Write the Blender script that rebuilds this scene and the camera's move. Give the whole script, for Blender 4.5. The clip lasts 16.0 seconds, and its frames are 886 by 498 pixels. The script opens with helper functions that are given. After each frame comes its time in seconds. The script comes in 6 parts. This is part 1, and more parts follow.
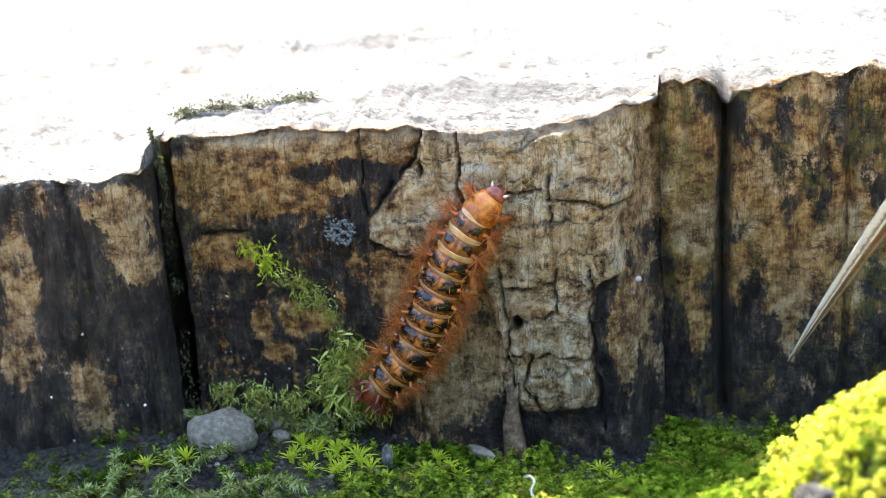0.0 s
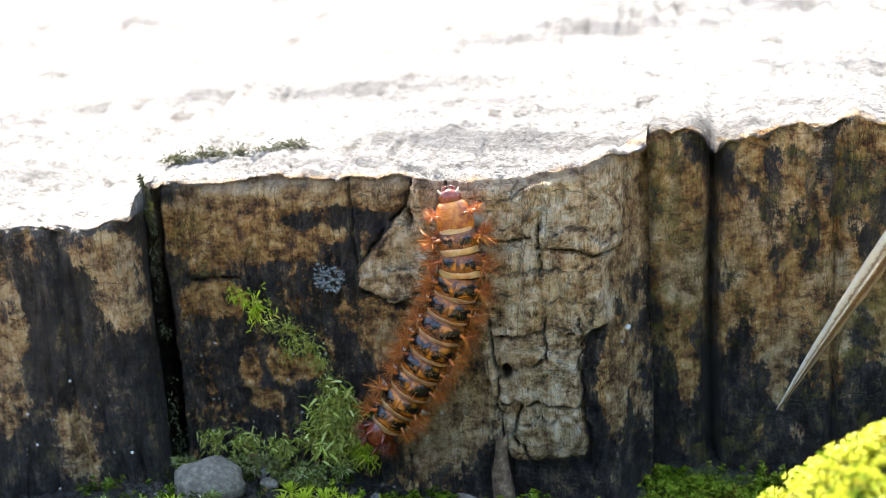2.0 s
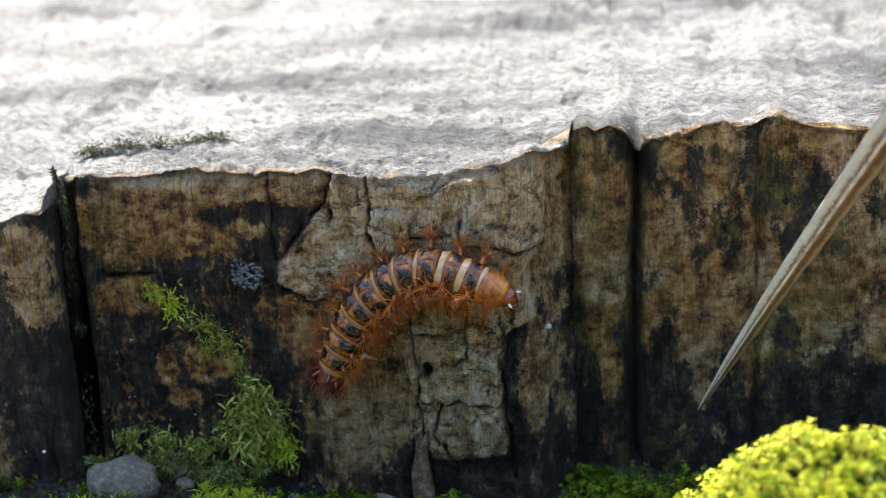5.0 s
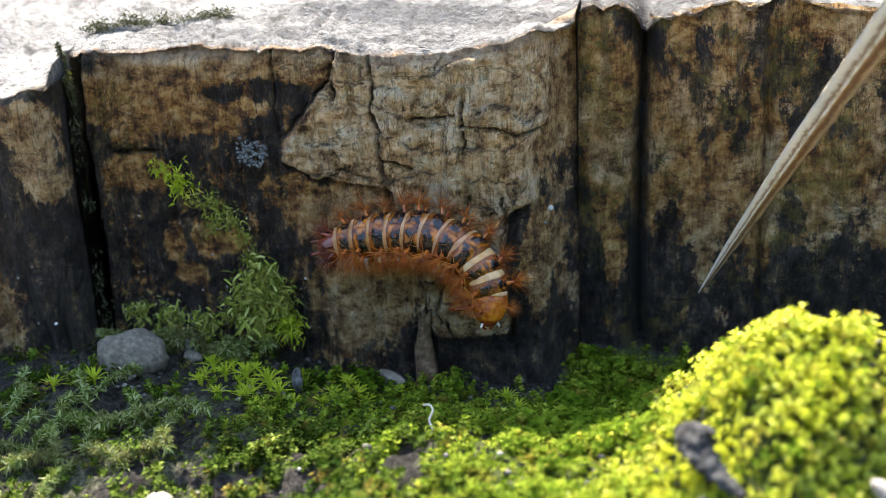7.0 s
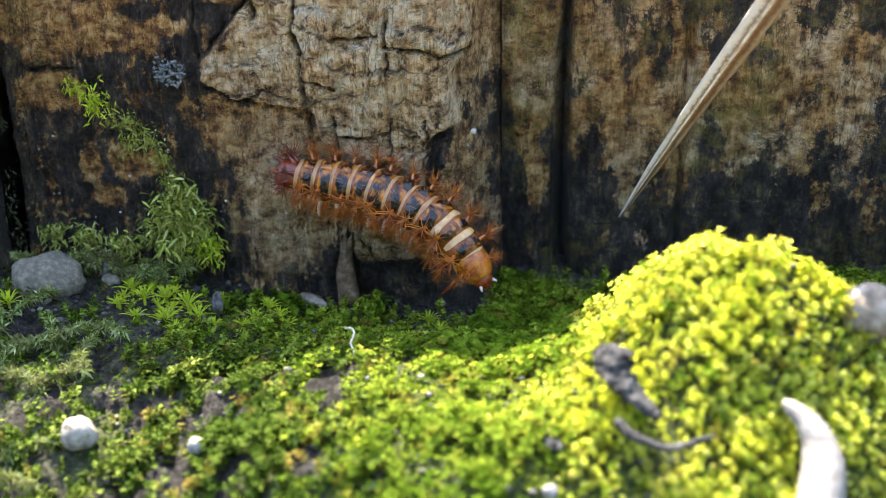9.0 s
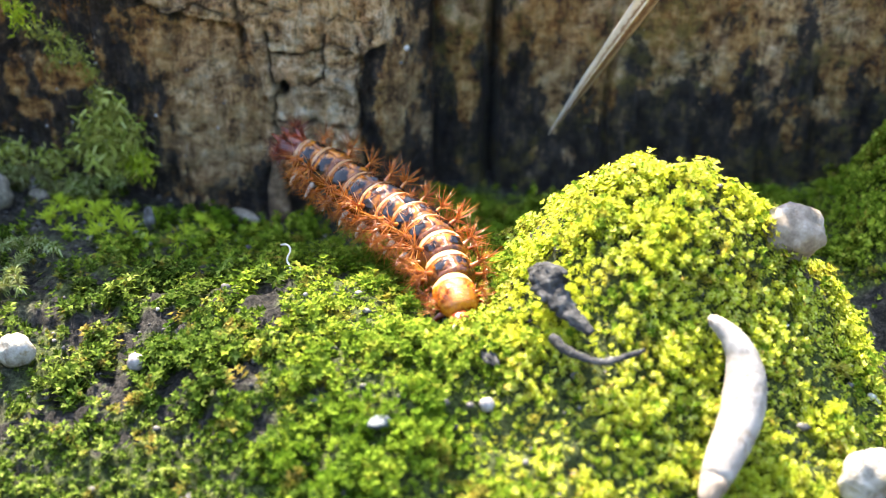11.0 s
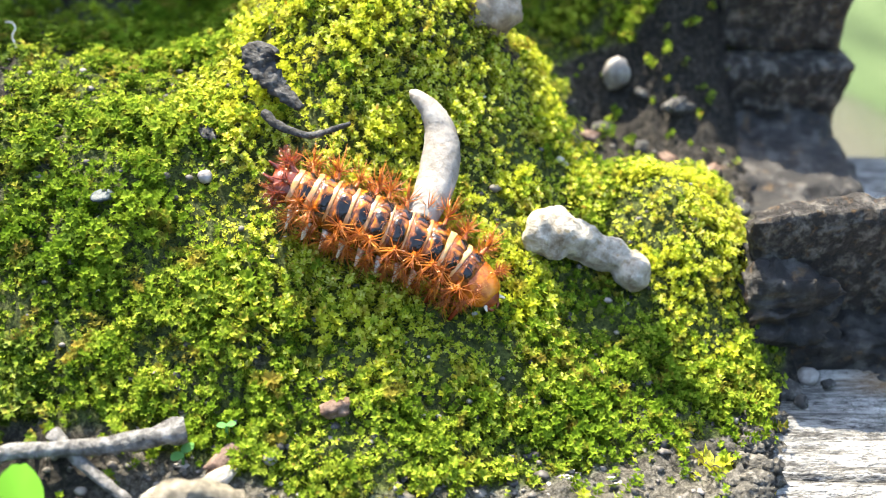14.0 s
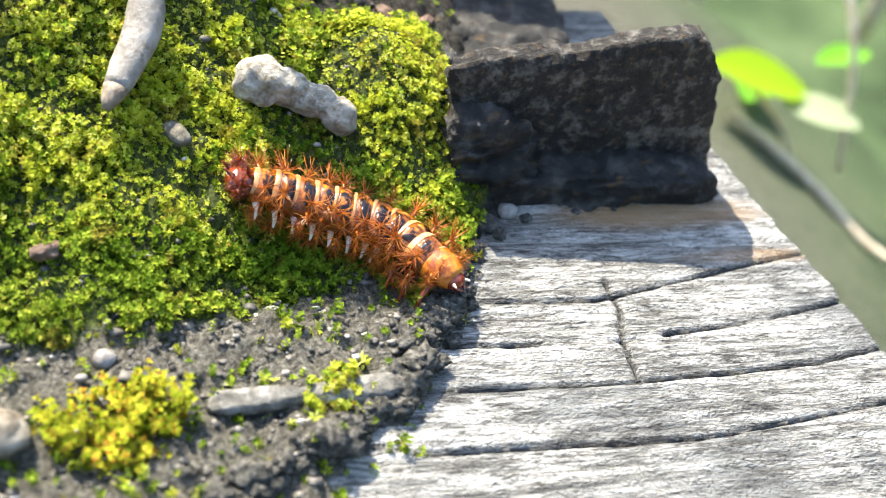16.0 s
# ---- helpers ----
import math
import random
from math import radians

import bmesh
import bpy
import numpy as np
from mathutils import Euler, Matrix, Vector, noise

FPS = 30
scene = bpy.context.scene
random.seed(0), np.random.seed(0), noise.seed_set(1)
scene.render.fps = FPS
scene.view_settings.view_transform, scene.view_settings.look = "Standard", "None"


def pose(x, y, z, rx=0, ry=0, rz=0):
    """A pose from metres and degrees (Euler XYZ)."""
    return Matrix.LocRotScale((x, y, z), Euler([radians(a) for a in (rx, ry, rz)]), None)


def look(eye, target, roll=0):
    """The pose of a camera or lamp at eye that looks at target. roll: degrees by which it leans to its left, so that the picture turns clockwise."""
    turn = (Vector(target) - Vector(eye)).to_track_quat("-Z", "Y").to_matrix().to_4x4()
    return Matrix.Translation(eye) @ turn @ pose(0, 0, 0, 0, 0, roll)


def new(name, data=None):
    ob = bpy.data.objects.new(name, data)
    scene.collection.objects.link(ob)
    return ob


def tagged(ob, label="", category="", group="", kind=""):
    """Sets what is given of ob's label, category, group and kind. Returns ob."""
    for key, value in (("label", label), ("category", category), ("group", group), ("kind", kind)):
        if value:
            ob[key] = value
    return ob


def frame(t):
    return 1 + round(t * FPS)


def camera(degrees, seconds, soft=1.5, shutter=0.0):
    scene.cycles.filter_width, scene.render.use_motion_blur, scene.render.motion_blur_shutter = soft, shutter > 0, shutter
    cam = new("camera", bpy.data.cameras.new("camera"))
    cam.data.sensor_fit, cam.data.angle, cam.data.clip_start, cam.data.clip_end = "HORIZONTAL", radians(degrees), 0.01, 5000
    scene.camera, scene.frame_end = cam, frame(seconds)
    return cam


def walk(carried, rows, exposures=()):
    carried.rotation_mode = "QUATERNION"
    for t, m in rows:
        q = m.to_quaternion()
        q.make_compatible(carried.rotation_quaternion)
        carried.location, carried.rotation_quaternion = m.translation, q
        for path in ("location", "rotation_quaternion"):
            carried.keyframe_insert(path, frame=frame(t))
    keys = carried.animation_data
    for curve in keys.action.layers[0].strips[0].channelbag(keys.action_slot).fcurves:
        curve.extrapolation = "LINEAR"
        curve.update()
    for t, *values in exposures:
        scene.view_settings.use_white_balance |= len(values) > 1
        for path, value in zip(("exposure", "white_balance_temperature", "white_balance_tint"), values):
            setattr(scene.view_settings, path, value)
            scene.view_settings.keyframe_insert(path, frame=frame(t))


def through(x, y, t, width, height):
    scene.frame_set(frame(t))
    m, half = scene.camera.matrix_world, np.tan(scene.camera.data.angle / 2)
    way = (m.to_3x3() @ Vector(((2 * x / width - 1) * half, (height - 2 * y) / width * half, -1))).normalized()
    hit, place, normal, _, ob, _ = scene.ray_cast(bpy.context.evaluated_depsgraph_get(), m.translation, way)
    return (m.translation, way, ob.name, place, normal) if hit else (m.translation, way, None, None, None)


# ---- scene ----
# One unit is a metre; the place is a hand's breadth wide, so most numbers below are millimetres.
MM = 0.001

# ---- camera ----
cam = camera(40.0, 16.0, soft=1.0)
cam.data.dof.use_dof = True
cam.data.dof.focus_distance = 0.098
cam.data.dof.aperture_fstop = 33.0
PATH = [
    (0.0, look((0.02088, -0.09716, 0.04516), (0.01282, -0.05968, 0.03380), -4.2)),
    (0.5, look((0.02076, -0.09726, 0.04538), (0.01356, -0.05948, 0.03436), -3.5)),
    (1.0, look((0.02052, -0.09736, 0.04550), (0.01402, -0.05944, 0.03454), -3.0)),
    (1.5, look((0.02086, -0.09770, 0.04554), (0.01416, -0.05970, 0.03502), -3.2)),
    (2.0, look((0.02074, -0.09716, 0.04582), (0.01310, -0.05922, 0.03570), -3.8)),
    (2.5, look((0.02092, -0.09638, 0.04604), (0.01254, -0.05840, 0.03676), -4.1)),
    (3.0, look((0.02038, -0.09620, 0.04650), (0.01084, -0.05832, 0.03786), -4.6)),
    (3.5, look((0.02068, -0.09654, 0.04578), (0.01210, -0.05824, 0.03802), -3.7)),
    (4.0, look((0.02256, -0.09598, 0.04596), (0.01596, -0.05734, 0.03800), -3.2)),
    (4.5, look((0.02328, -0.09582, 0.04528), (0.01758, -0.05716, 0.03670), -3.2)),
    (5.0, look((0.02332, -0.09518, 0.04578), (0.01714, -0.05708, 0.03530), -2.8)),
    (5.2, look((0.02352, -0.09500, 0.04518), (0.01732, -0.05698, 0.03438), -2.6)),
    (7.3, look((0.02632, -0.09472, 0.04592), (0.01872, -0.05824, 0.03140), -2.8)),
    (7.5, look((0.02626, -0.09444, 0.04574), (0.01856, -0.05800, 0.03112), -2.8)),
    (8.0, look((0.02620, -0.09414, 0.04560), (0.01870, -0.05786, 0.03052), -2.6)),
    (8.5, look((0.02624, -0.09434, 0.04570), (0.01886, -0.05840, 0.02978), -2.3)),
    (9.0, look((0.02628, -0.09450, 0.04578), (0.02146, -0.05844, 0.02914), -1.1)),
    (9.2, look((0.02630, -0.09460, 0.04584), (0.02192, -0.05866, 0.02884), -0.7)),
    (11.3, look((0.02448, -0.09608, 0.04728), (0.02282, -0.06134, 0.02752), 1.2)),
    (11.5, look((0.02468, -0.09684, 0.04696), (0.02274, -0.06224, 0.02700), 0.7)),
    (12.0, look((0.02500, -0.09782, 0.04900), (0.02500, -0.06378, 0.02800), 1.7)),
    (12.5, look((0.02584, -0.09886, 0.05014), (0.02632, -0.06764, 0.02514), 2.8)),
    (13.0, look((0.02734, -0.09872, 0.05128), (0.02908, -0.06810, 0.02560), 4.0)),
    (13.5, look((0.02888, -0.09958, 0.05214), (0.03252, -0.06902, 0.02658), 5.5)),
    (14.0, look((0.03034, -0.10008, 0.05216), (0.03522, -0.06980, 0.02648), 6.9)),
    (14.5, look((0.03142, -0.10114, 0.05252), (0.03710, -0.07120, 0.02662), 7.7)),
    (15.0, look((0.03494, -0.10536, 0.05182), (0.04260, -0.07770, 0.02396), 10.1)),
    (15.5, look((0.03546, -0.10526, 0.05380), (0.04418, -0.07850, 0.02538), 12.1)),
    (16.0, look((0.03764, -0.10644, 0.05490), (0.04804, -0.07976, 0.02698), 13.5)),
]
walk(cam, PATH, exposures=[(0.0, 3.7, 7200, 11), (2.0, 3.45, 7200, 11), (3.0, 3.07, 7000, 10), (3.5, 2.9, 7000, 9), (4.0, 2.78, 7000, 9), (4.5, 2.7, 7000, 9), (5.0, 2.7, 7000, 10), (7.5, 3.15, 7100, 11), (8.0, 3.27, 7100, 11), (9.0, 3.45, 7200, 12), (11.5, 3.42, 7200, 11), (12.5, 3.10, 7300, 8), (14.0, 3.0, 7300, 7), (15.0, 2.86, 7100, 7), (15.5, 2.74, 7050, 7), (16.0, 2.55, 7000, 6)])

# ---- world and sun ----
SUN_FROM = Vector((-0.29, 0.67, 0.87)).normalized()
world = bpy.data.worlds.new("sky")
scene.world = world
world.use_nodes = True
wn = world.node_tree.nodes
sky = wn.new("ShaderNodeTexSky")
sky.sky_type = "NISHITA"
sky.sun_disc = False
sky.sun_elevation = math.asin(SUN_FROM.z)
sky.sun_rotation = math.atan2(SUN_FROM.x, SUN_FROM.y)
world.node_tree.links.new(sky.outputs[0], wn["Background"].inputs[0])
wn["Background"].inputs[1].default_value = 0.15
sun = new("sun", bpy.data.lights.new("sun", "SUN"))
sun.data.energy = 3.2
sun.data.angle = radians(0.6)
sun.data.color = (1.0, 0.95, 0.86)
sun.matrix_world = look(SUN_FROM, (0, 0, 0))


# ---- noise in numpy ----
def lattice(ix, iy, seed):
    h = np.sin(ix * 127.1 + iy * 311.7 + seed * 74.7) * 43758.5453
    return h - np.floor(h)


def vnoise(x, y, seed=0):
    ix, iy = np.floor(x), np.floor(y)
    fx, fy = x - ix, y - iy
    fx, fy = fx * fx * (3 - 2 * fx), fy * fy * (3 - 2 * fy)
    a, b = lattice(ix, iy, seed), lattice(ix + 1, iy, seed)
    c, d = lattice(ix, iy + 1, seed), lattice(ix + 1, iy + 1, seed)
    return (a + (b - a) * fx) * (1 - fy) + (c + (d - c) * fx) * fy


def fbm(x, y, seed=0, octaves=4):
    total, amp, norm = 0.0, 1.0, 0.0
    for k in range(octaves):
        total = total + amp * vnoise(x * 2 ** k + 13.7 * k, y * 2 ** k - 7.3 * k, seed + k)
        norm += amp
        amp *= 0.5
    return total / norm


def ramp(a, b, v):
    t = np.clip((v - a) / (b - a), 0, 1)
    return t * t * (3 - 2 * t)


def near_line(x, z, pts):
    """Distance of each (x, z) from a polyline."""
    best = np.full(np.shape(x), 1e9)
    for (ax, az), (bx, bz) in zip(pts, pts[1:]):
        dx, dz = bx - ax, bz - az
        t = np.clip(((x - ax) * dx + (z - az) * dz) / (dx * dx + dz * dz), 0, 1)
        best = np.minimum(best, np.hypot(x - ax - t * dx, z - az - t * dz))
    return best


def blob(x, z, cx, cz, rx, rz, soft=0.5):
    return 1 - ramp(1 - soft, 1 + soft, np.hypot((x - cx) / rx, (z - cz) / rz))


# ---- meshes ----
def mesh_of(name, verts, faces, smooth=True, attrs=None):
    me = bpy.data.meshes.new(name)
    me.from_pydata([tuple(v) for v in np.asarray(verts) * MM], [], faces if isinstance(faces, list) else faces.tolist())
    if smooth:
        me.polygons.foreach_set("use_smooth", [True] * len(me.polygons))
    for key, values in (attrs or {}).items():
        at = me.attributes.new(key, "FLOAT", "POINT")
        at.data.foreach_set("value", np.asarray(values, dtype=np.float32).ravel())
    me.update()
    return me


def put(name, me, material, parent=None, label="", m=None):
    """One mesh object; m places it (millimetres) in its parent's space."""
    ob = new(name, me)
    if material and not me.materials:
        me.materials.append(material)
    if parent:
        ob.parent = parent
    if m is not None:
        ob.matrix_local = m
    if label:
        ob["label"] = label
    return ob


def at(x, y, z, rx=0, ry=0, rz=0, s=1.0):
    return Matrix.LocRotScale((x * MM, y * MM, z * MM), Euler([radians(a) for a in (rx, ry, rz)]), (s, s, s))


def thing(name, x=0, y=0, z=0, rz=0):
    ob = new(name)
    ob.empty_display_size = 0.002
    ob.matrix_local = at(x, y, z, 0, 0, rz)
    return ob


def grid_faces(nu, nv, wrap=False):
    """Quads of a grid of nu rows and nv columns (row-major); wrap closes the columns."""
    i = np.arange(nu - 1)[:, None]
    j = np.arange(nv if wrap else nv - 1)[None, :]
    k = (j + 1) % nv
    return np.stack([i * nv + j, i * nv + k, (i + 1) * nv + k, (i + 1) * nv + j], -1).reshape(-1, 4)


def tube(points, radii, n=8, squash=1.0, cap=True, rough=0.0, seed=0):
    """A round or flattened rod along points (mm)."""
    P = np.array(points, float)
    T = np.gradient(P, axis=0)
    T /= np.linalg.norm(T, axis=1)[:, None]
    ref = np.array((0.0, 0.0, 1.0)) if abs(T[:, 2]).mean() < 0.8 else np.array((1.0, 0.0, 0.0))
    V, rng = [], np.random.RandomState(seed)
    for p, t, r in zip(P, T, radii):
        u = np.cross(t, ref)
        u /= np.linalg.norm(u)
        w = np.cross(u, t)
        for k in range(n):
            a = 2 * math.pi * k / n
            q = r * (1 + rough * (rng.rand() - 0.5))
            V.append(p + q * (math.cos(a) * u + squash * math.sin(a) * w))
    F = grid_faces(len(P), n, True).tolist()
    if cap:
        F += [list(range(n))[::-1], [(len(P) - 1) * n + k for k in range(n)]]
    return np.array(V), F


def smooth_line(pts, count):
    """A soft curve through the points."""
    P = np.array(pts, float)
    P = np.vstack([2 * P[0] - P[1], P, 2 * P[-1] - P[-2]])
    out = []
    for s in np.linspace(0, len(P) - 3, count):
        i = min(int(s), len(P) - 4)
        t = s - i
        a, b, c, d = P[i:i + 4]
        out.append(0.5 * (2 * b + (c - a) * t + (2 * a - 5 * b + 4 * c - d) * t * t + (3 * b - a - 3 * c + d) * t ** 3))
    return np.array(out)


def pebble(rx, ry, rz, seed, n=14, lump=0.18, freq=1.3):
    """A rounded stone with an uneven surface, its middle at the origin."""
    V = []
    for i in range(n + 1):
        th = math.pi * i / n
        for j in range(2 * n):
            ph = math.pi * j / n
            d = Vector((math.sin(th) * math.cos(ph), math.sin(th) * math.sin(ph), math.cos(th)))
            k = 1 + lump * noise.fractal(d * freq + Vector((seed * 3.1, 0, 0)), 1.0, 2.0, 4)
            V.append((d.x * rx * k, d.y * ry * k, d.z * rz * k))
    return np.array(V), grid_faces(n + 1, 2 * n, True).tolist()


def join(parts):
    V, F, base = [], [], 0
    for v, f in parts:
        V.append(np.asarray(v))
        F += [[i + base for i in q] for q in f]
        base += len(v)
    return np.vstack(V), F


# ---- materials ----
def material(name, rough=0.8, spec=0.3):
    m = bpy.data.materials.new(name)
    m.use_nodes = True
    b = m.node_tree.nodes["Principled BSDF"]
    b.inputs["Roughness"].default_value = rough
    b.inputs["Specular IOR Level"].default_value = spec
    return m, m.node_tree, b


def texture(nt, kind, scale, detail=4.0, stretch=None, rough=0.6, vary=False):
    """A noise or Voronoi texture; scale in features per millimetre."""
    n = nt.nodes
    co = n.new("ShaderNodeTexCoord")
    out = co.outputs["Object"]
    if stretch:
        mp = n.new("ShaderNodeMapping")
        mp.inputs["Scale"].default_value = stretch
        nt.links.new(out, mp.inputs[0])
        out = mp.outputs[0]
    if kind == "noise":
        t = n.new("ShaderNodeTexNoise")
        t.inputs["Detail"].default_value = detail
        t.inputs["Roughness"].default_value = rough
        if vary:
            t.noise_dimensions = "4D"
            nt.links.new(calc(nt, "MULTIPLY", object_random(nt), 40.0), t.inputs["W"])
    else:
        t = n.new("ShaderNodeTexVoronoi")
        t.feature = kind
    t.inputs["Scale"].default_value = scale * 1000
    nt.links.new(out, t.inputs["Vector"])
    return t.outputs["Distance" if kind != "noise" else "Fac"]


def stops(nt, fac, cols, interp="LINEAR"):
    r = nt.nodes.new("ShaderNodeValToRGB")
    r.color_ramp.interpolation = interp
    el = r.color_ramp.elements
    while len(el) < len(cols):
        el.new(0.5)
    for e, (p, c) in zip(el, cols):
        e.position = p
        e.color = (*c, 1) if len(c) == 3 else c
    nt.links.new(fac, r.inputs[0])
    return r.outputs[0]


def mix(nt, fac, a, b, mode="MIX"):
    m = nt.nodes.new("ShaderNodeMix")
    m.data_type = "RGBA"
    m.blend_type = mode
    for key, v in (("Factor", fac), ("A", a), ("B", b)):
        s = [i for i in m.inputs if i.name == key and (i.type == "RGBA" or key == "Factor" and i.type == "VALUE")][0]
        if isinstance(v, (int, float)):
            s.default_value = v
        elif isinstance(v, tuple):
            s.default_value = (*v, 1)
        else:
            nt.links.new(v, s)
    return [o for o in m.outputs if o.type == "RGBA"][0]


def calc(nt, op, a, b=0.0):
    m = nt.nodes.new("ShaderNodeMath")
    m.operation = op
    for k, v in enumerate((a, b)):
        if isinstance(v, (int, float)):
            m.inputs[k].default_value = v
        else:
            nt.links.new(v, m.inputs[k])
    return m.outputs[0]


def attribute(nt, key):
    a = nt.nodes.new("ShaderNodeAttribute")
    a.attribute_name = key
    return a.outputs["Fac"]


def relief(nt, b, height, depth, strength=1.0):
    n = nt.nodes.new("ShaderNodeBump")
    n.inputs["Strength"].default_value = strength
    n.inputs["Distance"].default_value = depth * MM
    nt.links.new(height, n.inputs["Height"])
    nt.links.new(n.outputs[0], b.inputs["Normal"])


def island(nt):
    return nt.nodes.new("ShaderNodeNewGeometry").outputs["Random Per Island"]


def object_random(nt):
    return nt.nodes.new("ShaderNodeObjectInfo").outputs["Random"]


def hairlines(nt, scale, stretch, width, seed_stretch=None, amount=1.0):
    """Thin wandering cracks: the contour of a stretched noise, broken up by another."""
    n = calc(nt, "ABSOLUTE", calc(nt, "SUBTRACT", texture(nt, "noise", scale, 5, stretch, 0.6), 0.5))
    line = stops(nt, n, [(0.0, (1, 1, 1)), (width, (0, 0, 0))])
    where = stops(nt, texture(nt, "noise", scale * 0.8, 3, seed_stretch), [(0.42, (0, 0, 0)), (0.54, (amount, amount, amount))])
    return calc(nt, "MULTIPLY", line, where)


def wood_face_material():
    """Old wet timber: dark stain (with some painted shade), brown wood and pale dry fibre, by the masks on the mesh."""
    m, nt, b = material("old_timber", 0.75, 0.3)
    fibre = texture(nt, "noise", 1.9, 10, (1.0, 1.0, 0.16), 0.78)
    flaky = texture(nt, "noise", 0.7, 12, (0.8, 1.0, 1.15), 0.72)
    blot = texture(nt, "noise", 0.46, 13, (1.0, 1.0, 0.6), 0.80)
    mid = texture(nt, "noise", 0.8, 12, (1.0, 1.0, 0.6), 0.80)
    fine = texture(nt, "noise", 3.2, 8, (1, 1, 0.7), 0.80)
    hue = texture(nt, "noise", 0.22, 7, (1.0, 1.0, 0.7), 0.7)
    patchy = calc(nt, "ADD", calc(nt, "MULTIPLY", fibre, 0.25), calc(nt, "MULTIPLY", flaky, 0.75))
    pale = stops(nt, patchy, [(0.382, (0.10, 0.055, 0.028)), (0.444, (0.50, 0.31, 0.155)), (0.494, (0.77, 0.55, 0.335)), (0.550, (0.89, 0.72, 0.50)), (0.612, (0.94, 0.85, 0.70))])
    warm = stops(nt, patchy, [(0.382, (0.07, 0.032, 0.012)), (0.450, (0.44, 0.24, 0.09)), (0.512, (0.72, 0.47, 0.22)), (0.587, (0.86, 0.68, 0.42))])
    pale = mix(nt, stops(nt, hue, [(0.40, (0, 0, 0)), (0.56, (0.85, 0.85, 0.85))]), pale, warm)
    brown = stops(nt, calc(nt, "ADD", calc(nt, "MULTIPLY", fibre, 0.3), calc(nt, "MULTIPLY", flaky, 0.7)), [(0.40, (0.035, 0.016, 0.006)), (0.465, (0.26, 0.115, 0.032)), (0.515, (0.50, 0.27, 0.085)), (0.56, (0.62, 0.38, 0.15)), (0.62, (0.74, 0.54, 0.29))])
    deep = calc(nt, "ADD", calc(nt, "MULTIPLY", texture(nt, "noise", 0.55, 12, (1.0, 1.0, 0.5), 0.80), 0.7), calc(nt, "MULTIPLY", fine, 0.3))
    dark = stops(nt, deep, [(0.410, (0.003, 0.0035, 0.005)), (0.480, (0.012, 0.013, 0.016)), (0.535, (0.045, 0.044, 0.046)), (0.575, (0.15, 0.105, 0.055)), (0.625, (0.38, 0.28, 0.17))])
    smear = stops(nt, texture(nt, "noise", 0.07, 8, (0.4, 1.0, 1.0), 0.65), [(0.40, (0.20, 0.21, 0.235)), (0.48, (0.62, 0.62, 0.63)), (0.58, (1, 1, 1))])
    grey = stops(nt, texture(nt, "noise", 1.6, 7, (0.6, 1, 1), 0.72), [(0.34, (0.08, 0.076, 0.072)), (0.44, (0.35, 0.338, 0.312)), (0.60, (0.56, 0.545, 0.515))])
    c = mix(nt, 0.75, brown, stops(nt, mid, [(0.36, (0.16, 0.13, 0.11)), (0.44, (0.70, 0.65, 0.60)), (0.52, (1.0, 0.98, 0.95))]), "MULTIPLY")
    c = mix(nt, attribute(nt, "plate"), c, pale)
    stain_and_shade = calc(nt, "ADD", attribute(nt, "stain_and_shade"), calc(nt, "MULTIPLY", calc(nt, "SUBTRACT", blot, 0.5), 3.2))
    stain_and_shade = stops(nt, stain_and_shade, [(0.45, (0, 0, 0)), (0.59, (1, 1, 1))])
    c = mix(nt, calc(nt, "MULTIPLY", stain_and_shade, 0.95), c, dark)
    algae = stops(nt, calc(nt, "ADD", attribute(nt, "algae"), calc(nt, "MULTIPLY", calc(nt, "SUBTRACT", texture(nt, "noise", 0.7, 9, None, 0.75), 0.5), 1.8)), [(0.48, (0, 0, 0)), (0.75, (0.7, 0.7, 0.7))])
    c = mix(nt, algae, c, (0.25, 0.20, 0.045))
    fleck = stops(nt, texture(nt, "noise", 2.4, 4), [(0.70, (0, 0, 0)), (0.73, (0.7, 0.7, 0.7))])
    c = mix(nt, fleck, c, (0.52, 0.50, 0.44))
    grey = mix(nt, 1.0, grey, smear, "MULTIPLY")
    checks = calc(nt, "MAXIMUM", hairlines(nt, 0.34, (0.35, 1.3, 1.0), 0.030, None, 0.9), hairlines(nt, 0.9, (0.5, 1.2, 1.0), 0.035, None, 0.8))
    grey = mix(nt, calc(nt, "MULTIPLY", checks, 0.7), grey, (0.030, 0.027, 0.024))
    grime = stops(nt, texture(nt, "noise", 0.30, 10, (0.5, 1.0, 1.0), 0.75), [(0.58, (0, 0, 0)), (0.66, (0.8, 0.8, 0.8))])
    grey = mix(nt, grime, grey, (0.085, 0.08, 0.068))
    c = mix(nt, attribute(nt, "top"), c, grey)
    across = hairlines(nt, 0.26, (0.6, 1.0, 1.5), 0.020)
    along = hairlines(nt, 0.32, (1.5, 1.0, 0.35), 0.018, (1.0, 1.0, 0.5))
    small = hairlines(nt, 0.6, (0.9, 1.0, 1.2), 0.022, None, 0.6)
    fibres = hairlines(nt, 1.1, (2.4, 1.0, 0.14), 0.030, (1.0, 1.0, 0.4), 0.8)
    holes = stops(nt, texture(nt, "noise", 2.0, 2, (1.0, 1.0, 0.75)), [(0.66, (0, 0, 0)), (0.71, (0.9, 0.9, 0.9))])
    lines = calc(nt, "MAXIMUM", calc(nt, "MAXIMUM", calc(nt, "MAXIMUM", across, along), small), calc(nt, "MAXIMUM", fibres, holes))
    on_face = calc(nt, "SUBTRACT", 1.0, attribute(nt, "top"))
    c = mix(nt, calc(nt, "MULTIPLY", calc(nt, "MULTIPLY", lines, on_face), 0.7), c, (0.012, 0.009, 0.006))
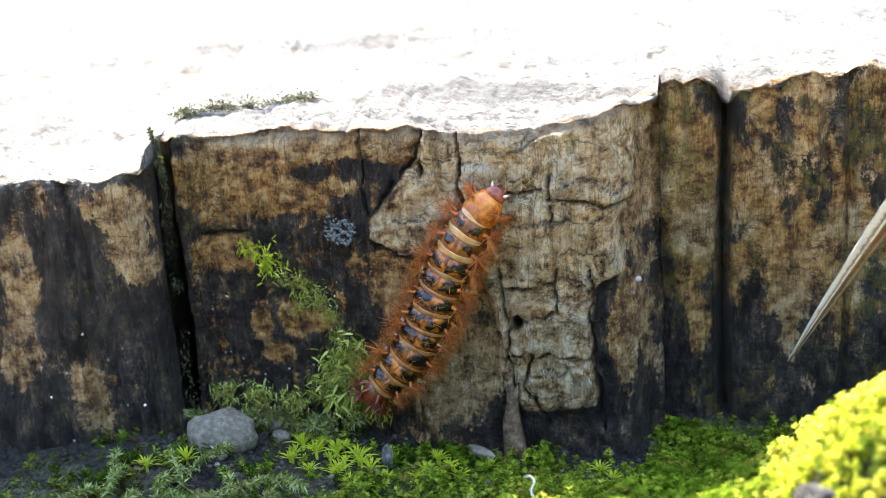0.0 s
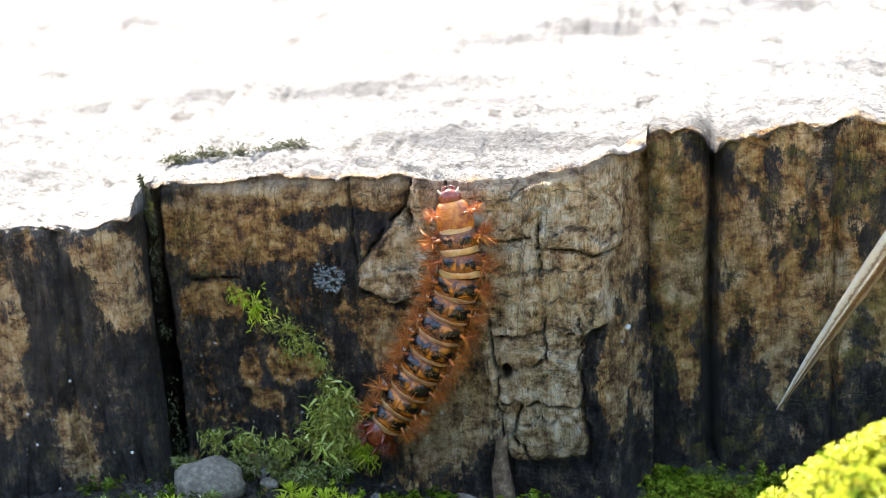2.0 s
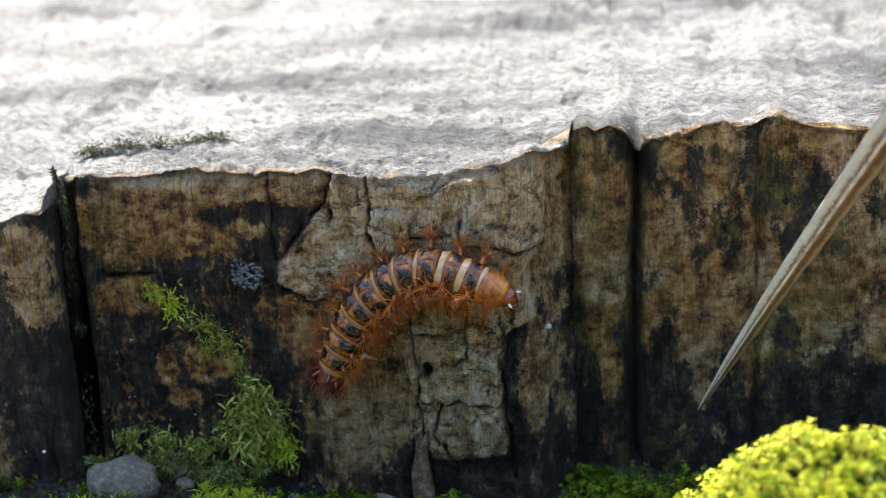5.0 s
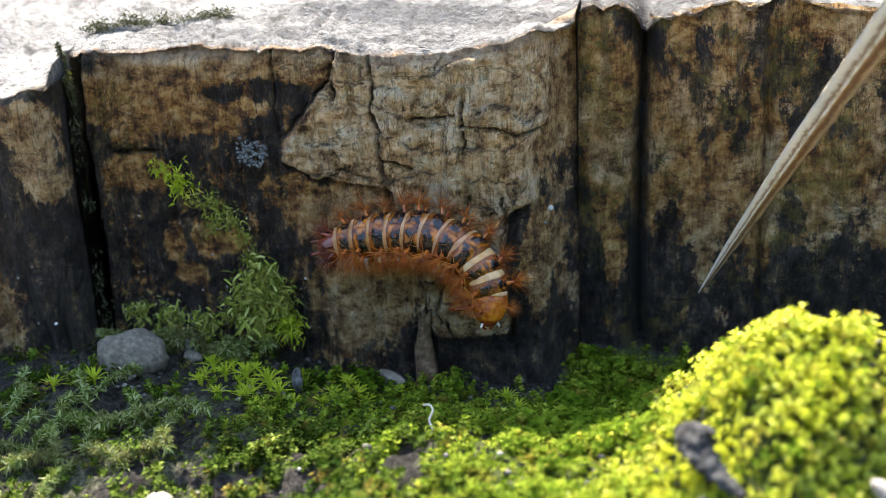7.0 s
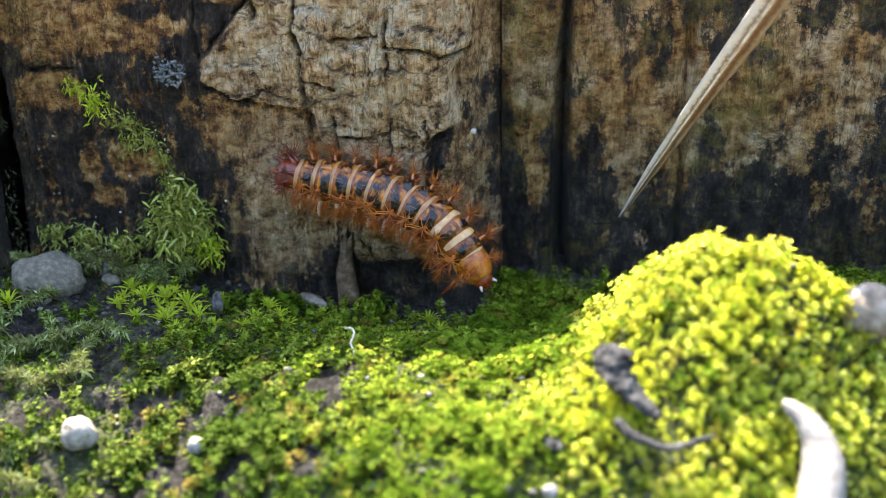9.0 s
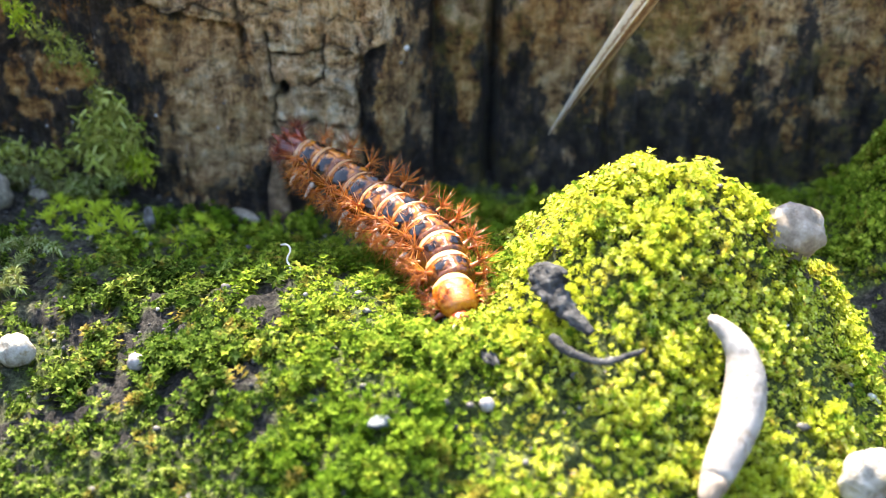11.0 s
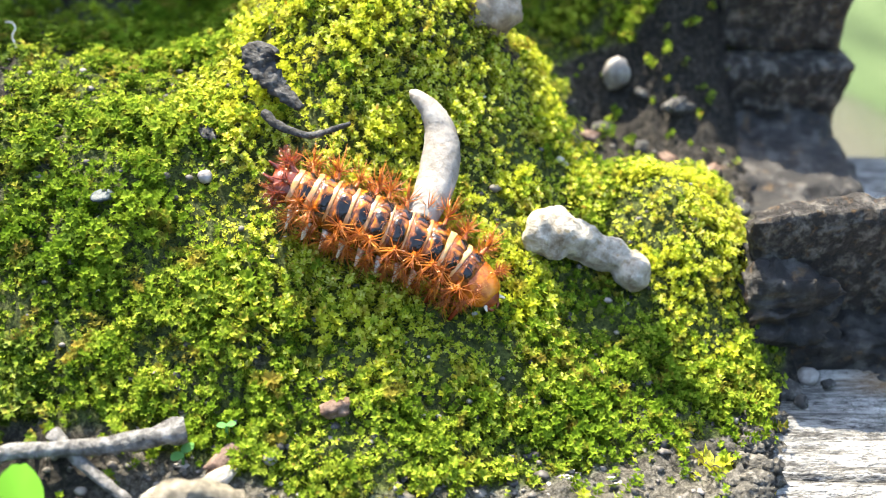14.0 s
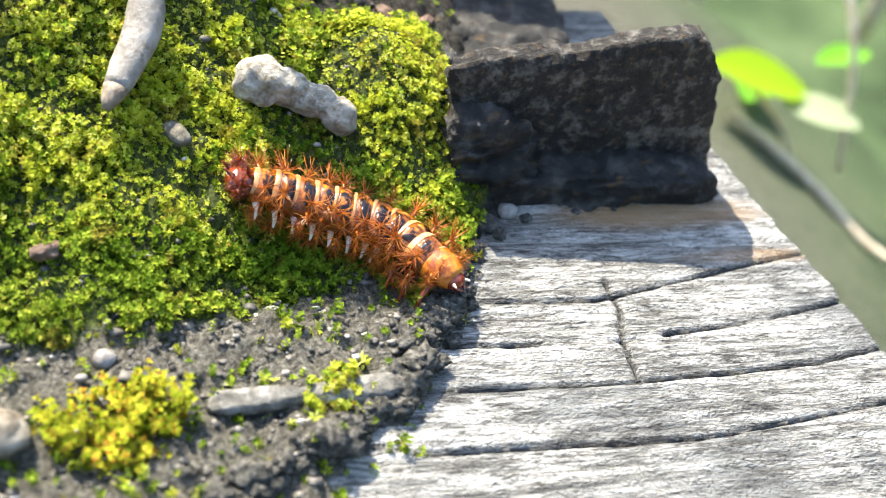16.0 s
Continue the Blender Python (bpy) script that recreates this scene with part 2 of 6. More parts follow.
    c = mix(nt, attribute(nt, "crack"), c, (0.008, 0.006, 0.005))
    nt.links.new(c, b.inputs["Base Color"])
    r = stops(nt, stain_and_shade, [(0, (0.8, 0.8, 0.8)), (1, (0.36, 0.36, 0.36))])
    nt.links.new(r, b.inputs["Roughness"])
    h = calc(nt, "ADD", calc(nt, "ADD", fibre, calc(nt, "ADD", mid, flaky)), calc(nt, "MULTIPLY", fine, 0.6))
    relief(nt, b, calc(nt, "SUBTRACT", h, calc(nt, "MULTIPLY", lines, 0.8)), 0.9, 1.0)
    return m


def plank_material():
    """Sun-bleached grey end grain with fine checking."""
    m, nt, b = material("bleached_wood", 0.7, 0.3)
    grain = calc(nt, "ADD", calc(nt, "MULTIPLY", texture(nt, "noise", 1.2, 8, (0.10, 1.0, 1.0), 0.75), 0.62), calc(nt, "MULTIPLY", texture(nt, "noise", 4.5, 6, (0.08, 1.0, 1.0), 0.75), 0.38))
    patch = texture(nt, "noise", 0.12, 6, (0.5, 1.2, 1), 0.6)
    cell = texture(nt, "DISTANCE_TO_EDGE", 2.6, stretch=(0.7, 1.1, 1.0))
    c = stops(nt, grain, [(0.38, (0.022, 0.021, 0.02)), (0.455, (0.15, 0.143, 0.132)), (0.52, (0.34, 0.33, 0.31)), (0.62, (0.56, 0.545, 0.515))])
    c = mix(nt, stops(nt, patch, [(0.5, (0, 0, 0)), (0.64, (0.85, 0.85, 0.85))]), c, stops(nt, grain, [(0.3, (0.045, 0.047, 0.05)), (0.7, (0.22, 0.22, 0.215))]))
    where = stops(nt, texture(nt, "noise", 0.22, 3), [(0.48, (0, 0, 0)), (0.6, (1, 1, 1))])
    c = mix(nt, calc(nt, "MULTIPLY", where, stops(nt, cell, [(0.0, (0.6, 0.6, 0.6)), (0.12, (0, 0, 0))])), c, (0.10, 0.09, 0.08))
    c = mix(nt, 0.5, c, stops(nt, texture(nt, "noise", 0.5, 9, (0.35, 1.0, 1.0), 0.75), [(0.40, (0.10, 0.10, 0.10)), (0.48, (0.70, 0.70, 0.70)), (0.55, (1, 1, 1))]), "MULTIPLY")
    c = mix(nt, calc(nt, "MAXIMUM", hairlines(nt, 0.5, (0.16, 1.2, 1.0), 0.028), hairlines(nt, 1.3, (0.25, 1.2, 1.0), 0.035, None, 0.9)), c, (0.025, 0.022, 0.020))
    c = mix(nt, attribute(nt, "rust"), c, (0.30, 0.17, 0.07))
    c = mix(nt, attribute(nt, "crack"), c, (0.01, 0.009, 0.008))
    nt.links.new(c, b.inputs["Base Color"])
    relief(nt, b, calc(nt, "ADD", grain, calc(nt, "MULTIPLY", cell, 0.6)), 0.6, 1.0)
    return m


def soil_material():
    m, nt, b = material("damp_soil", 0.9, 0.25)
    big = texture(nt, "noise", 0.25, 6)
    fine = texture(nt, "noise", 2.5, 8, None, 0.75)
    c = stops(nt, fine, [(0.36, (0.014, 0.012, 0.010)), (0.45, (0.075, 0.066, 0.053)), (0.52, (0.155, 0.138, 0.113)), (0.60, (0.26, 0.238, 0.20)), (0.70, (0.42, 0.39, 0.34))])
    c = mix(nt, stops(nt, big, [(0.4, (0, 0, 0)), (0.65, (0.6, 0.6, 0.6))]), c, (0.075, 0.067, 0.054))
    c = mix(nt, calc(nt, "MULTIPLY", attribute(nt, "felt"), 0.9), c, stops(nt, fine, [(0.40, (0.018, 0.026, 0.003)), (0.52, (0.065, 0.092, 0.009)), (0.66, (0.15, 0.17, 0.025))]))
    meadow = stops(nt, texture(nt, "noise", 0.012, 6), [(0.35, (0.022, 0.040, 0.014)), (0.55, (0.062, 0.096, 0.038)), (0.75, (0.115, 0.145, 0.07))])
    # dark soil, blackened to paint in the shade of hollow, gaps and stump foot
    c = mix(nt, calc(nt, "MULTIPLY", attribute(nt, "soil_shade"), calc(nt, "SUBTRACT", 0.92, calc(nt, "MULTIPLY", attribute(nt, "felt"), 0.80))), c, stops(nt, fine, [(0.40, (0.004, 0.0034, 0.0028)), (0.52, (0.016, 0.013, 0.010)), (0.62, (0.045, 0.037, 0.028)), (0.70, (0.11, 0.095, 0.08))]))
    c = mix(nt, attribute(nt, "meadow"), c, meadow)
    # pale ground added out of view to bounce warm light onto the stump
    bounce_ground = stops(nt, texture(nt, "noise", 0.05, 10, None, 0.75), [(0.42, (0.26, 0.205, 0.15)), (0.5, (0.46, 0.385, 0.30)), (0.6, (0.60, 0.52, 0.42))])
    c = mix(nt, attribute(nt, "path"), c, bounce_ground)
    nt.links.new(c, b.inputs["Base Color"])
    relief(nt, b, fine, 0.8, 1.0)
    return m


def leaf_material(name, cols, tint, patch=0.07, through=0.35, brighter=False, dull=0.85):
    """Moss and leaves: colour from leaf to leaf, and by patches over the ground; dull: how strong the darker patches are."""
    m, nt, b = material(name, 0.65, 0.03)
    c = stops(nt, island(nt), cols)
    where = stops(nt, texture(nt, "noise", patch, 4), [(0.45, (0, 0, 0)), (0.62, (0.8, 0.8, 0.8))])
    c = mix(nt, where, c, tint)
    if brighter:
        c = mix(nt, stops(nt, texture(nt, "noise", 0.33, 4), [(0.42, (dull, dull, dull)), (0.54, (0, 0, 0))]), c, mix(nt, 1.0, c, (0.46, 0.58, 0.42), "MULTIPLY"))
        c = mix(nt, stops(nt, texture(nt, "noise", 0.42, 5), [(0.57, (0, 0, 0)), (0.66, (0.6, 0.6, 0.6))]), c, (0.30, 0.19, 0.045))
        # leaf colour is multiplied darker at the shoot's base, lighter at its tip
        c = mix(nt, 1.0, c, stops(nt, attribute(nt, "brighter"), [(0.0, (0.58, 0.60, 0.50)), (0.6, (0.92, 0.92, 0.88)), (1.0, (1.1, 1.08, 1.0))]), "MULTIPLY")
    nt.links.new(c, b.inputs["Base Color"])
    tr = nt.nodes.new("ShaderNodeBsdfTranslucent")
    nt.links.new(c, tr.inputs[0])
    mx = nt.nodes.new("ShaderNodeMixShader")
    mx.inputs[0].default_value = through
    nt.links.new(b.outputs[0], mx.inputs[1])
    nt.links.new(tr.outputs[0], mx.inputs[2])
    nt.links.new(mx.outputs[0], nt.nodes["Material Output"].inputs[0])
    return m


def stone_material(name, dark, mid, light, scale=1.5, rough=0.85, depth=0.2, spots=None):
    m, nt, b = material(name, rough, 0.3)
    f = texture(nt, "noise", scale, 8, None, 0.65)
    c = stops(nt, f, [(0.3, dark), (0.5, mid), (0.72, light)])
    if spots:
        s = stops(nt, texture(nt, "noise", scale * 1.7, 5), [(0.58, (0, 0, 0)), (0.68, (0.85, 0.85, 0.85))])
        c = mix(nt, s, c, spots)
    nt.links.new(c, b.inputs["Base Color"])
    relief(nt, b, f, depth, 0.8)
    return m


def chitin(name, dark, light, rough, soft=0.0, scale=2.5):
    m, nt, b = material(name, rough, 0.5)
    f = texture(nt, "noise", scale, 5, vary=True)
    c = stops(nt, f, [(0.35, dark), (0.65, light)])
    nt.links.new(c, b.inputs["Base Color"])
    if soft:
        b.inputs["Subsurface Weight"].default_value = soft
        b.inputs["Subsurface Radius"].default_value = (1.0, 0.35, 0.08)
        b.inputs["Subsurface Scale"].default_value = 0.4 * MM
    relief(nt, b, texture(nt, "noise", 6.0, 3), 0.05, 0.6)
    return m


def mottled(name, base, light, spot, rough=0.2):
    """Glossy amber skin with dark and pale freckles."""
    m, nt, b = material(name, rough, 0.5)
    c = mix(nt, stops(nt, texture(nt, "noise", 1.6, 6, None, 0.7, True), [(0.44, (0, 0, 0)), (0.62, (0.9, 0.9, 0.9))]), base, light)
    c = mix(nt, stops(nt, texture(nt, "noise", 0.9, 7, None, 0.7, True), [(0.49, (0, 0, 0)), (0.59, (0.92, 0.92, 0.92))]), c, spot)
    nt.links.new(c, b.inputs["Base Color"])
    b.inputs["Subsurface Weight"].default_value = 0.25
    b.inputs["Subsurface Radius"].default_value = (1.0, 0.30, 0.05)
    b.inputs["Subsurface Scale"].default_value = 0.5 * MM
    relief(nt, b, texture(nt, "noise", 3.0, 5, (1.0, 2.0, 1.0)), 0.12, 0.8)
    return m


def plate_material():
    """Jet black glossy plate that breaks up into amber skin along its rim."""
    m, nt, b = material("black_plate", 0.10, 0.4)
    f = texture(nt, "noise", 1.1, 3, None, 0.55, True)
    edge = calc(nt, "ADD", calc(nt, "MULTIPLY", attribute(nt, "rim"), 0.75), calc(nt, "MULTIPLY", calc(nt, "SUBTRACT", f, 0.5), 1.7))
    c = mix(nt, stops(nt, edge, [(0.46, (0, 0, 0)), (0.84, (1, 1, 1))]), (0.006, 0.004, 0.004), stops(nt, f, [(0.42, (0.12, 0.024, 0.003)), (0.62, (0.40, 0.125, 0.012))]))
    nt.links.new(c, b.inputs["Base Color"])
    relief(nt, b, texture(nt, "noise", 1.4, 3, None, 0.5, True), 0.22, 1.0)
    return m


def bristle_material():
    """Stiff rust-red hairs that let some light through."""
    m, nt, b = material("rust_bristles", 0.3, 0.5)
    c = stops(nt, island(nt), [(0.0, (0.22, 0.040, 0.005)), (0.5, (0.47, 0.125, 0.011)), (1.0, (0.68, 0.27, 0.04))])
    nt.links.new(c, b.inputs["Base Color"])
    tr = nt.nodes.new("ShaderNodeBsdfTranslucent")
    nt.links.new(c, tr.inputs[0])
    mx = nt.nodes.new("ShaderNodeMixShader")
    mx.inputs[0].default_value = 0.3
    nt.links.new(b.outputs[0], mx.inputs[1])
    nt.links.new(tr.outputs[0], mx.inputs[2])
    nt.links.new(mx.outputs[0], nt.nodes["Material Output"].inputs[0])
    return m


MAT_TIMBER = wood_face_material()
MAT_PLANK = plank_material()
MAT_SOIL = soil_material()
MAT_MOSS = leaf_material("cushion_moss", [(0.0, (0.05, 0.09, 0.007)), (0.4, (0.175, 0.238, 0.022)), (0.75, (0.31, 0.38, 0.042)), (0.95, (0.44, 0.50, 0.08)), (1.0, (0.34, 0.24, 0.045))], (0.145, 0.232, 0.018), through=0.5, brighter=True)
# yellow moss, its colour raised to stand in for sun on the hummock
MAT_MOSS_YELLOW = leaf_material("yellow_moss", [(0.0, (0.12, 0.15, 0.010)), (0.35, (0.53, 0.585, 0.055)), (0.75, (0.68, 0.71, 0.14)), (0.92, (0.76, 0.77, 0.28)), (1.0, (0.52, 0.28, 0.05))], (0.55, 0.58, 0.05), 0.16, through=0.66, brighter=True, dull=0.3)
# olive moss, its colour lowered further to imitate shade before the stump
MAT_MOSS_OLIVE = leaf_material("olive_moss", [(0.0, (0.016, 0.023, 0.003)), (0.4, (0.050, 0.080, 0.008)), (0.75, (0.115, 0.165, 0.02)), (1.0, (0.26, 0.30, 0.07))], (0.042, 0.078, 0.007), through=0.3, brighter=True)
MAT_FEATHER = leaf_material("feather_moss", [(0.0, (0.05, 0.065, 0.008)), (0.35, (0.13, 0.175, 0.035)), (0.7, (0.23, 0.29, 0.09)), (0.92, (0.40, 0.45, 0.22)), (1.0, (0.32, 0.28, 0.17))], (0.13, 0.12, 0.045), 0.3)
MAT_TUFT = leaf_material("autumn_tuft", [(0.0, (0.20, 0.24, 0.015)), (0.5, (0.42, 0.44, 0.035)), (0.72, (0.50, 0.42, 0.05)), (0.85, (0.42, 0.17, 0.03)), (1.0, (0.30, 0.10, 0.02))], (0.36, 0.36, 0.03), 0.16, brighter=True)
MAT_HANGING = leaf_material("hanging_moss", [(0.0, (0.05, 0.07, 0.012)), (0.4, (0.22, 0.27, 0.035)), (0.75, (0.40, 0.45, 0.10)), (1.0, (0.58, 0.60, 0.24))], (0.22, 0.22, 0.05), 0.3)
MAT_DRY_MOSS = leaf_material("dry_moss", [(0.0, (0.018, 0.020, 0.010)), (0.5, (0.06, 0.062, 0.034)), (1.0, (0.17, 0.165, 0.10))], (0.05, 0.055, 0.025), 0.3, 0.2)
MAT_STARMOSS = leaf_material("star_moss", [(0.0, (0.14, 0.22, 0.012)), (0.5, (0.40, 0.50, 0.035)), (0.85, (0.58, 0.60, 0.08)), (1.0, (0.50, 0.36, 0.09))], (0.32, 0.42, 0.03), 0.4, 0.45)
MAT_LEAF = leaf_material("fresh_leaf", [(0.0, (0.12, 0.33, 0.03)), (1.0, (0.16, 0.40, 0.04))], (0.2, 0.45, 0.05), 0.1, 0.5)
MAT_GREY_STONE = stone_material("grey_stone", (0.055, 0.046, 0.033), (0.115, 0.098, 0.072), (0.23, 0.20, 0.15), 1.8)
MAT_WHITE_STONE = stone_material("white_stone", (0.11, 0.08, 0.05), (0.29, 0.26, 0.215), (0.46, 0.43, 0.38), 0.9, 0.85, 1.0, (0.20, 0.15, 0.08))
MAT_TAN_STONE = stone_material("tan_stone", (0.06, 0.044, 0.030), (0.17, 0.138, 0.103), (0.32, 0.283, 0.232), 0.9)
MAT_QUARTZ = stone_material("quartz", (0.11, 0.09, 0.075), (0.20, 0.18, 0.165), (0.30, 0.29, 0.28), 1.2, 0.5)
MAT_RUSSET = stone_material("russet_stone", (0.03, 0.016, 0.010), (0.10, 0.058, 0.040), (0.22, 0.15, 0.12), 0.9, 0.6, 0.4)
# browner pod skin that paints the shade on its lower end
MAT_POD_SHADE = stone_material("pod_tip_shade", (0.10, 0.07, 0.045), (0.20, 0.155, 0.115), (0.29, 0.245, 0.20), 0.8, 0.7, 0.4)
MAT_FLAKE = stone_material("bluish_flake", (0.02, 0.027, 0.028), (0.038, 0.05, 0.053), (0.065, 0.082, 0.086), 1.5, 0.5)
MAT_POD = stone_material("pod_skin", (0.11, 0.09, 0.072), (0.215, 0.193, 0.168), (0.32, 0.297, 0.265), 0.7, 0.6, 0.3, (0.13, 0.10, 0.075))
MAT_BARK = stone_material("grey_bark", (0.008, 0.008, 0.008), (0.04, 0.038, 0.036), (0.14, 0.135, 0.125), 1.3, 0.85, 0.8)
MAT_TWIG = stone_material("weathered_twig", (0.02, 0.018, 0.016), (0.12, 0.113, 0.105), (0.30, 0.29, 0.275), 1.5, 0.8, 0.9)
MAT_STRAW = stone_material("dry_straw", (0.26, 0.18, 0.10), (0.52, 0.43, 0.31), (0.74, 0.68, 0.58), 0.9, 0.7, 0.15)
MAT_ORANGE = mottled("amber_skin", (0.155, 0.036, 0.004), (0.27, 0.078, 0.008), (0.04, 0.009, 0.003))
MAT_AMBER = mottled("collar_skin", (0.40, 0.11, 0.008), (0.52, 0.20, 0.02), (0.20, 0.035, 0.004), 0.12)
MAT_HEAD = chitin("red_brown_head", (0.10, 0.012, 0.004), (0.26, 0.045, 0.012), 0.2, 0.1)
MAT_PALE = chitin("pale_band", (0.42, 0.19, 0.055), (0.60, 0.37, 0.175), 0.30, 0.25, 1.6)
MAT_TAN = chitin("tan_band", (0.25, 0.095, 0.022), (0.42, 0.22, 0.095), 0.30, 0.25, 1.6)
MAT_BLACK = plate_material()
MAT_BRISTLE = bristle_material()
MAT_STALK = chitin("amber_pegs", (0.20, 0.035, 0.004), (0.46, 0.125, 0.012), 0.25, 0.2, 1.2)
MAT_TAIL = chitin("dark_red_tail", (0.05, 0.009, 0.003), (0.20, 0.028, 0.007), 0.2, 0.1)
MAT_IVORY = chitin("ivory_tips", (0.42, 0.34, 0.25), (0.64, 0.57, 0.48), 0.4)

# ---- ground ----
MOUNDS = ((34, -19, 6.2, 7, 10.2), (43, -20, 6, 7, 5.99), (31, -30, 7, 6, 2.86), (12, -24, 10, 8, 3.55), (18, -36, 9, 7, 3.37),
          (38, -40, 8, 7, 2.54), (5, -3, 14, 6, -1.61), (-22, -10, 14, 9, 1.75), (52, -48, 9, 8, -1.25), (57.6, -31, 3.6, 4.2, 4.2), (54.5, -19, 4, 6, -2.5), (60.5, -37, 3.6, 5, 2.2), (28, 2, 10, 6, -2.09), (62.5, -3, 4.8, 7, 20.0))


def ground_height(x, y):
    """The height of the moss bank, in millimetres."""
    x, y = np.asarray(x, float), np.asarray(y, float)
    z = -1.5 - 7.5 * ramp(-20, -58, y) - 2.5 * ramp(45, 66, x)
    for cx, cy, sx, sy, a in MOUNDS:
        z = z + a * np.exp(-((x - cx) / sx) ** 2 / 2 - ((y - cy) / sy) ** 2 / 2)
    z = z - 60 * ramp(66, 84, x + 3 * (fbm(x / 6, y / 6, 5) - 0.5))
    # the soil apron that laps over the beam
    lap = np.interp(y, [-75, -66, -59.5, -50.5, -42, -34, -20], [40, 46, 57, 63, 65.5, 66, 66]) + 2.2 * (fbm(x / 2.5, y / 2.5, 6, 4) - 0.5)
    rim = ramp(0.6, -1.6, x - lap) * ramp(20, 40, x) * ramp(-78, -66, y)
    z = np.where(x > 30, z * (1 - rim) + np.maximum(z, -8.6) * rim, z)
    far = np.hypot(np.maximum(np.abs(x - 20) - 75, 0), np.maximum(np.abs(y + 20) - 90, 0))
    return z - 190 * ramp(0, 350, far)


def soil_height(x, y):
    return ground_height(x, y) + 2.0 * (fbm(x / 4.5, y / 4.5, 3, 4) - 0.5) + 1.3 * (fbm(x / 1.1, y / 1.1, 9, 3) - 0.5) + 0.5 * (fbm(x / 0.5, y / 0.5, 13, 2) - 0.5)


def bare(x, y):
    """Where soil shows between the cushions: on the hummock's crown and in front of the stump, 0 to 1."""
    n = fbm(x / 1.7, y / 1.7, 431, 4)
    crown = ramp(-26, -21, y) * ramp(24, 29, x) * ramp(50, 46, x)
    foot = ramp(18, 9, x) * ramp(-42, -32, y)
    return np.maximum(crown * ramp(0.56, 0.61, fbm(x / 1.0, y / 1.0, 433, 3)), foot * ramp(0.55, 0.62, n))


def moss_cover(x, y):
    """How densely moss covers the ground, 0 to 1."""
    n = fbm(x / 5, y / 5, 401, 4)
    d = ramp(0.08, 0.26, n)
    edge = np.interp(x, [-36, 0, 20, 33, 46, 60, 66], [-50, -46.5, -47.5, -52, -50.5, -46.5, -46])
    d = d * (1 - 0.94 * ramp(1.2, -1.8, y - edge + 3 * (fbm(x / 4, y / 4, 7) - 0.5)))
    side = np.interp(y, [-52, -46, -40, -34, -27, -21, -13, -9], [58, 62.5, 65.6, 65.2, 62.5, 58, 57.5, 66]) + 1.8 * (fbm(x / 3, y / 3, 407, 3) - 0.5)
    d = d * (1 - 0.97 * ramp(-0.8, 0.8, x - side))
    # the bare hollow behind the second cushion
    d = d * (1 - 0.93 * ramp(1.15, 0.85, np.hypot((x - 55.2) / 4.6, (y + 18.5) / 8.0) + 0.5 * (fbm(x / 3, y / 3, 409, 3) - 0.5)))
    d = d * ramp(1.5, -2.0, y - np.where(x > 17, 6, -2.0))
    d = d * (1 - 0.8 * ramp(-3, -9, x)) * (1 - 0.45 * ramp(-12, -7, y) * ramp(20, 14, x))
    return d * ramp(-41, -36, x) * (1 - 0.95 * bare(x, y))


def olive(x, y):
    """The darker moss away from the hummock; part of its darkness is painted stump shade."""
    return ramp(20, 6, x + 9 * (fbm(x / 6, y / 6, 88) - 0.5) + 0.25 * (y + 40)) * (1 - 0.8 * ramp(-17, -12, y) * ramp(-17, -13, x))


def sunny(x, y):
    """The yellow cushion of the hummock; its outline and bright colour also paint the sunlit area."""
    near = np.minimum(np.hypot((x - 38) / 11.5, (y + 27) / 16), np.hypot((x - 59.5) / 5, (y + 33) / 7))
    return ramp(1.6, 0.8, near + 0.5 * (fbm(x / 4, y / 4, 77) - 0.5))


def build_ground():
    step = 0.3
    xs = np.arange(-45, 72, step)
    ys = np.arange(-84, 12, step)
    out = np.cumsum(step * 1.28 ** np.arange(1, 46))
    out = out[out < 60000]
    xs = np.concatenate([xs[0] - out[::-1], xs, xs[-1] + out])
    ys = np.concatenate([ys[0] - out[::-1], ys, ys[-1] + out])
    X, Y = np.meshgrid(xs, ys)
    Z = soil_height(X, Y)
    far = np.hypot(np.maximum(np.abs(X - 20) - 65, 0), np.maximum(np.abs(Y + 20) - 80, 0))
    V = np.stack([X, Y, Z], -1).reshape(-1, 3)
    # "path" marks the unseen pale bounce area, not a known path
    # the dark soil mask also carries painted shade, as at the right edge
    me = mesh_of("ground", V, grid_faces(len(ys), len(xs)), attrs={"meadow": ramp(15, 120, far), "path": ramp(-112, -135, Y + 6 * (fbm(X / 40, Y / 40, 15) - 0.5)) * ramp(-2700, -2300, Y) * ramp(2900, 2500, np.abs(X)), "soil_shade": np.maximum(ramp(-53, -47.5, Y + 4 * (fbm(X / 5, Y / 5, 417, 3) - 0.5) - 1.5 * ramp(14, 24, X) + 12 * ramp(22, 12, X)), ramp(62.5, 64, X) * ramp(-44, -41, Y)) * ramp(15, 0, far), "felt": ramp(0.02, 0.35, np.maximum(moss_cover(X, Y), sunny(X, Y))) * (1 - bare(X, Y))})
    return tagged(put("ground", me, MAT_SOIL), "dark damp soil bank among old timber, meadow beyond", "soil", kind="structure")


build_ground()


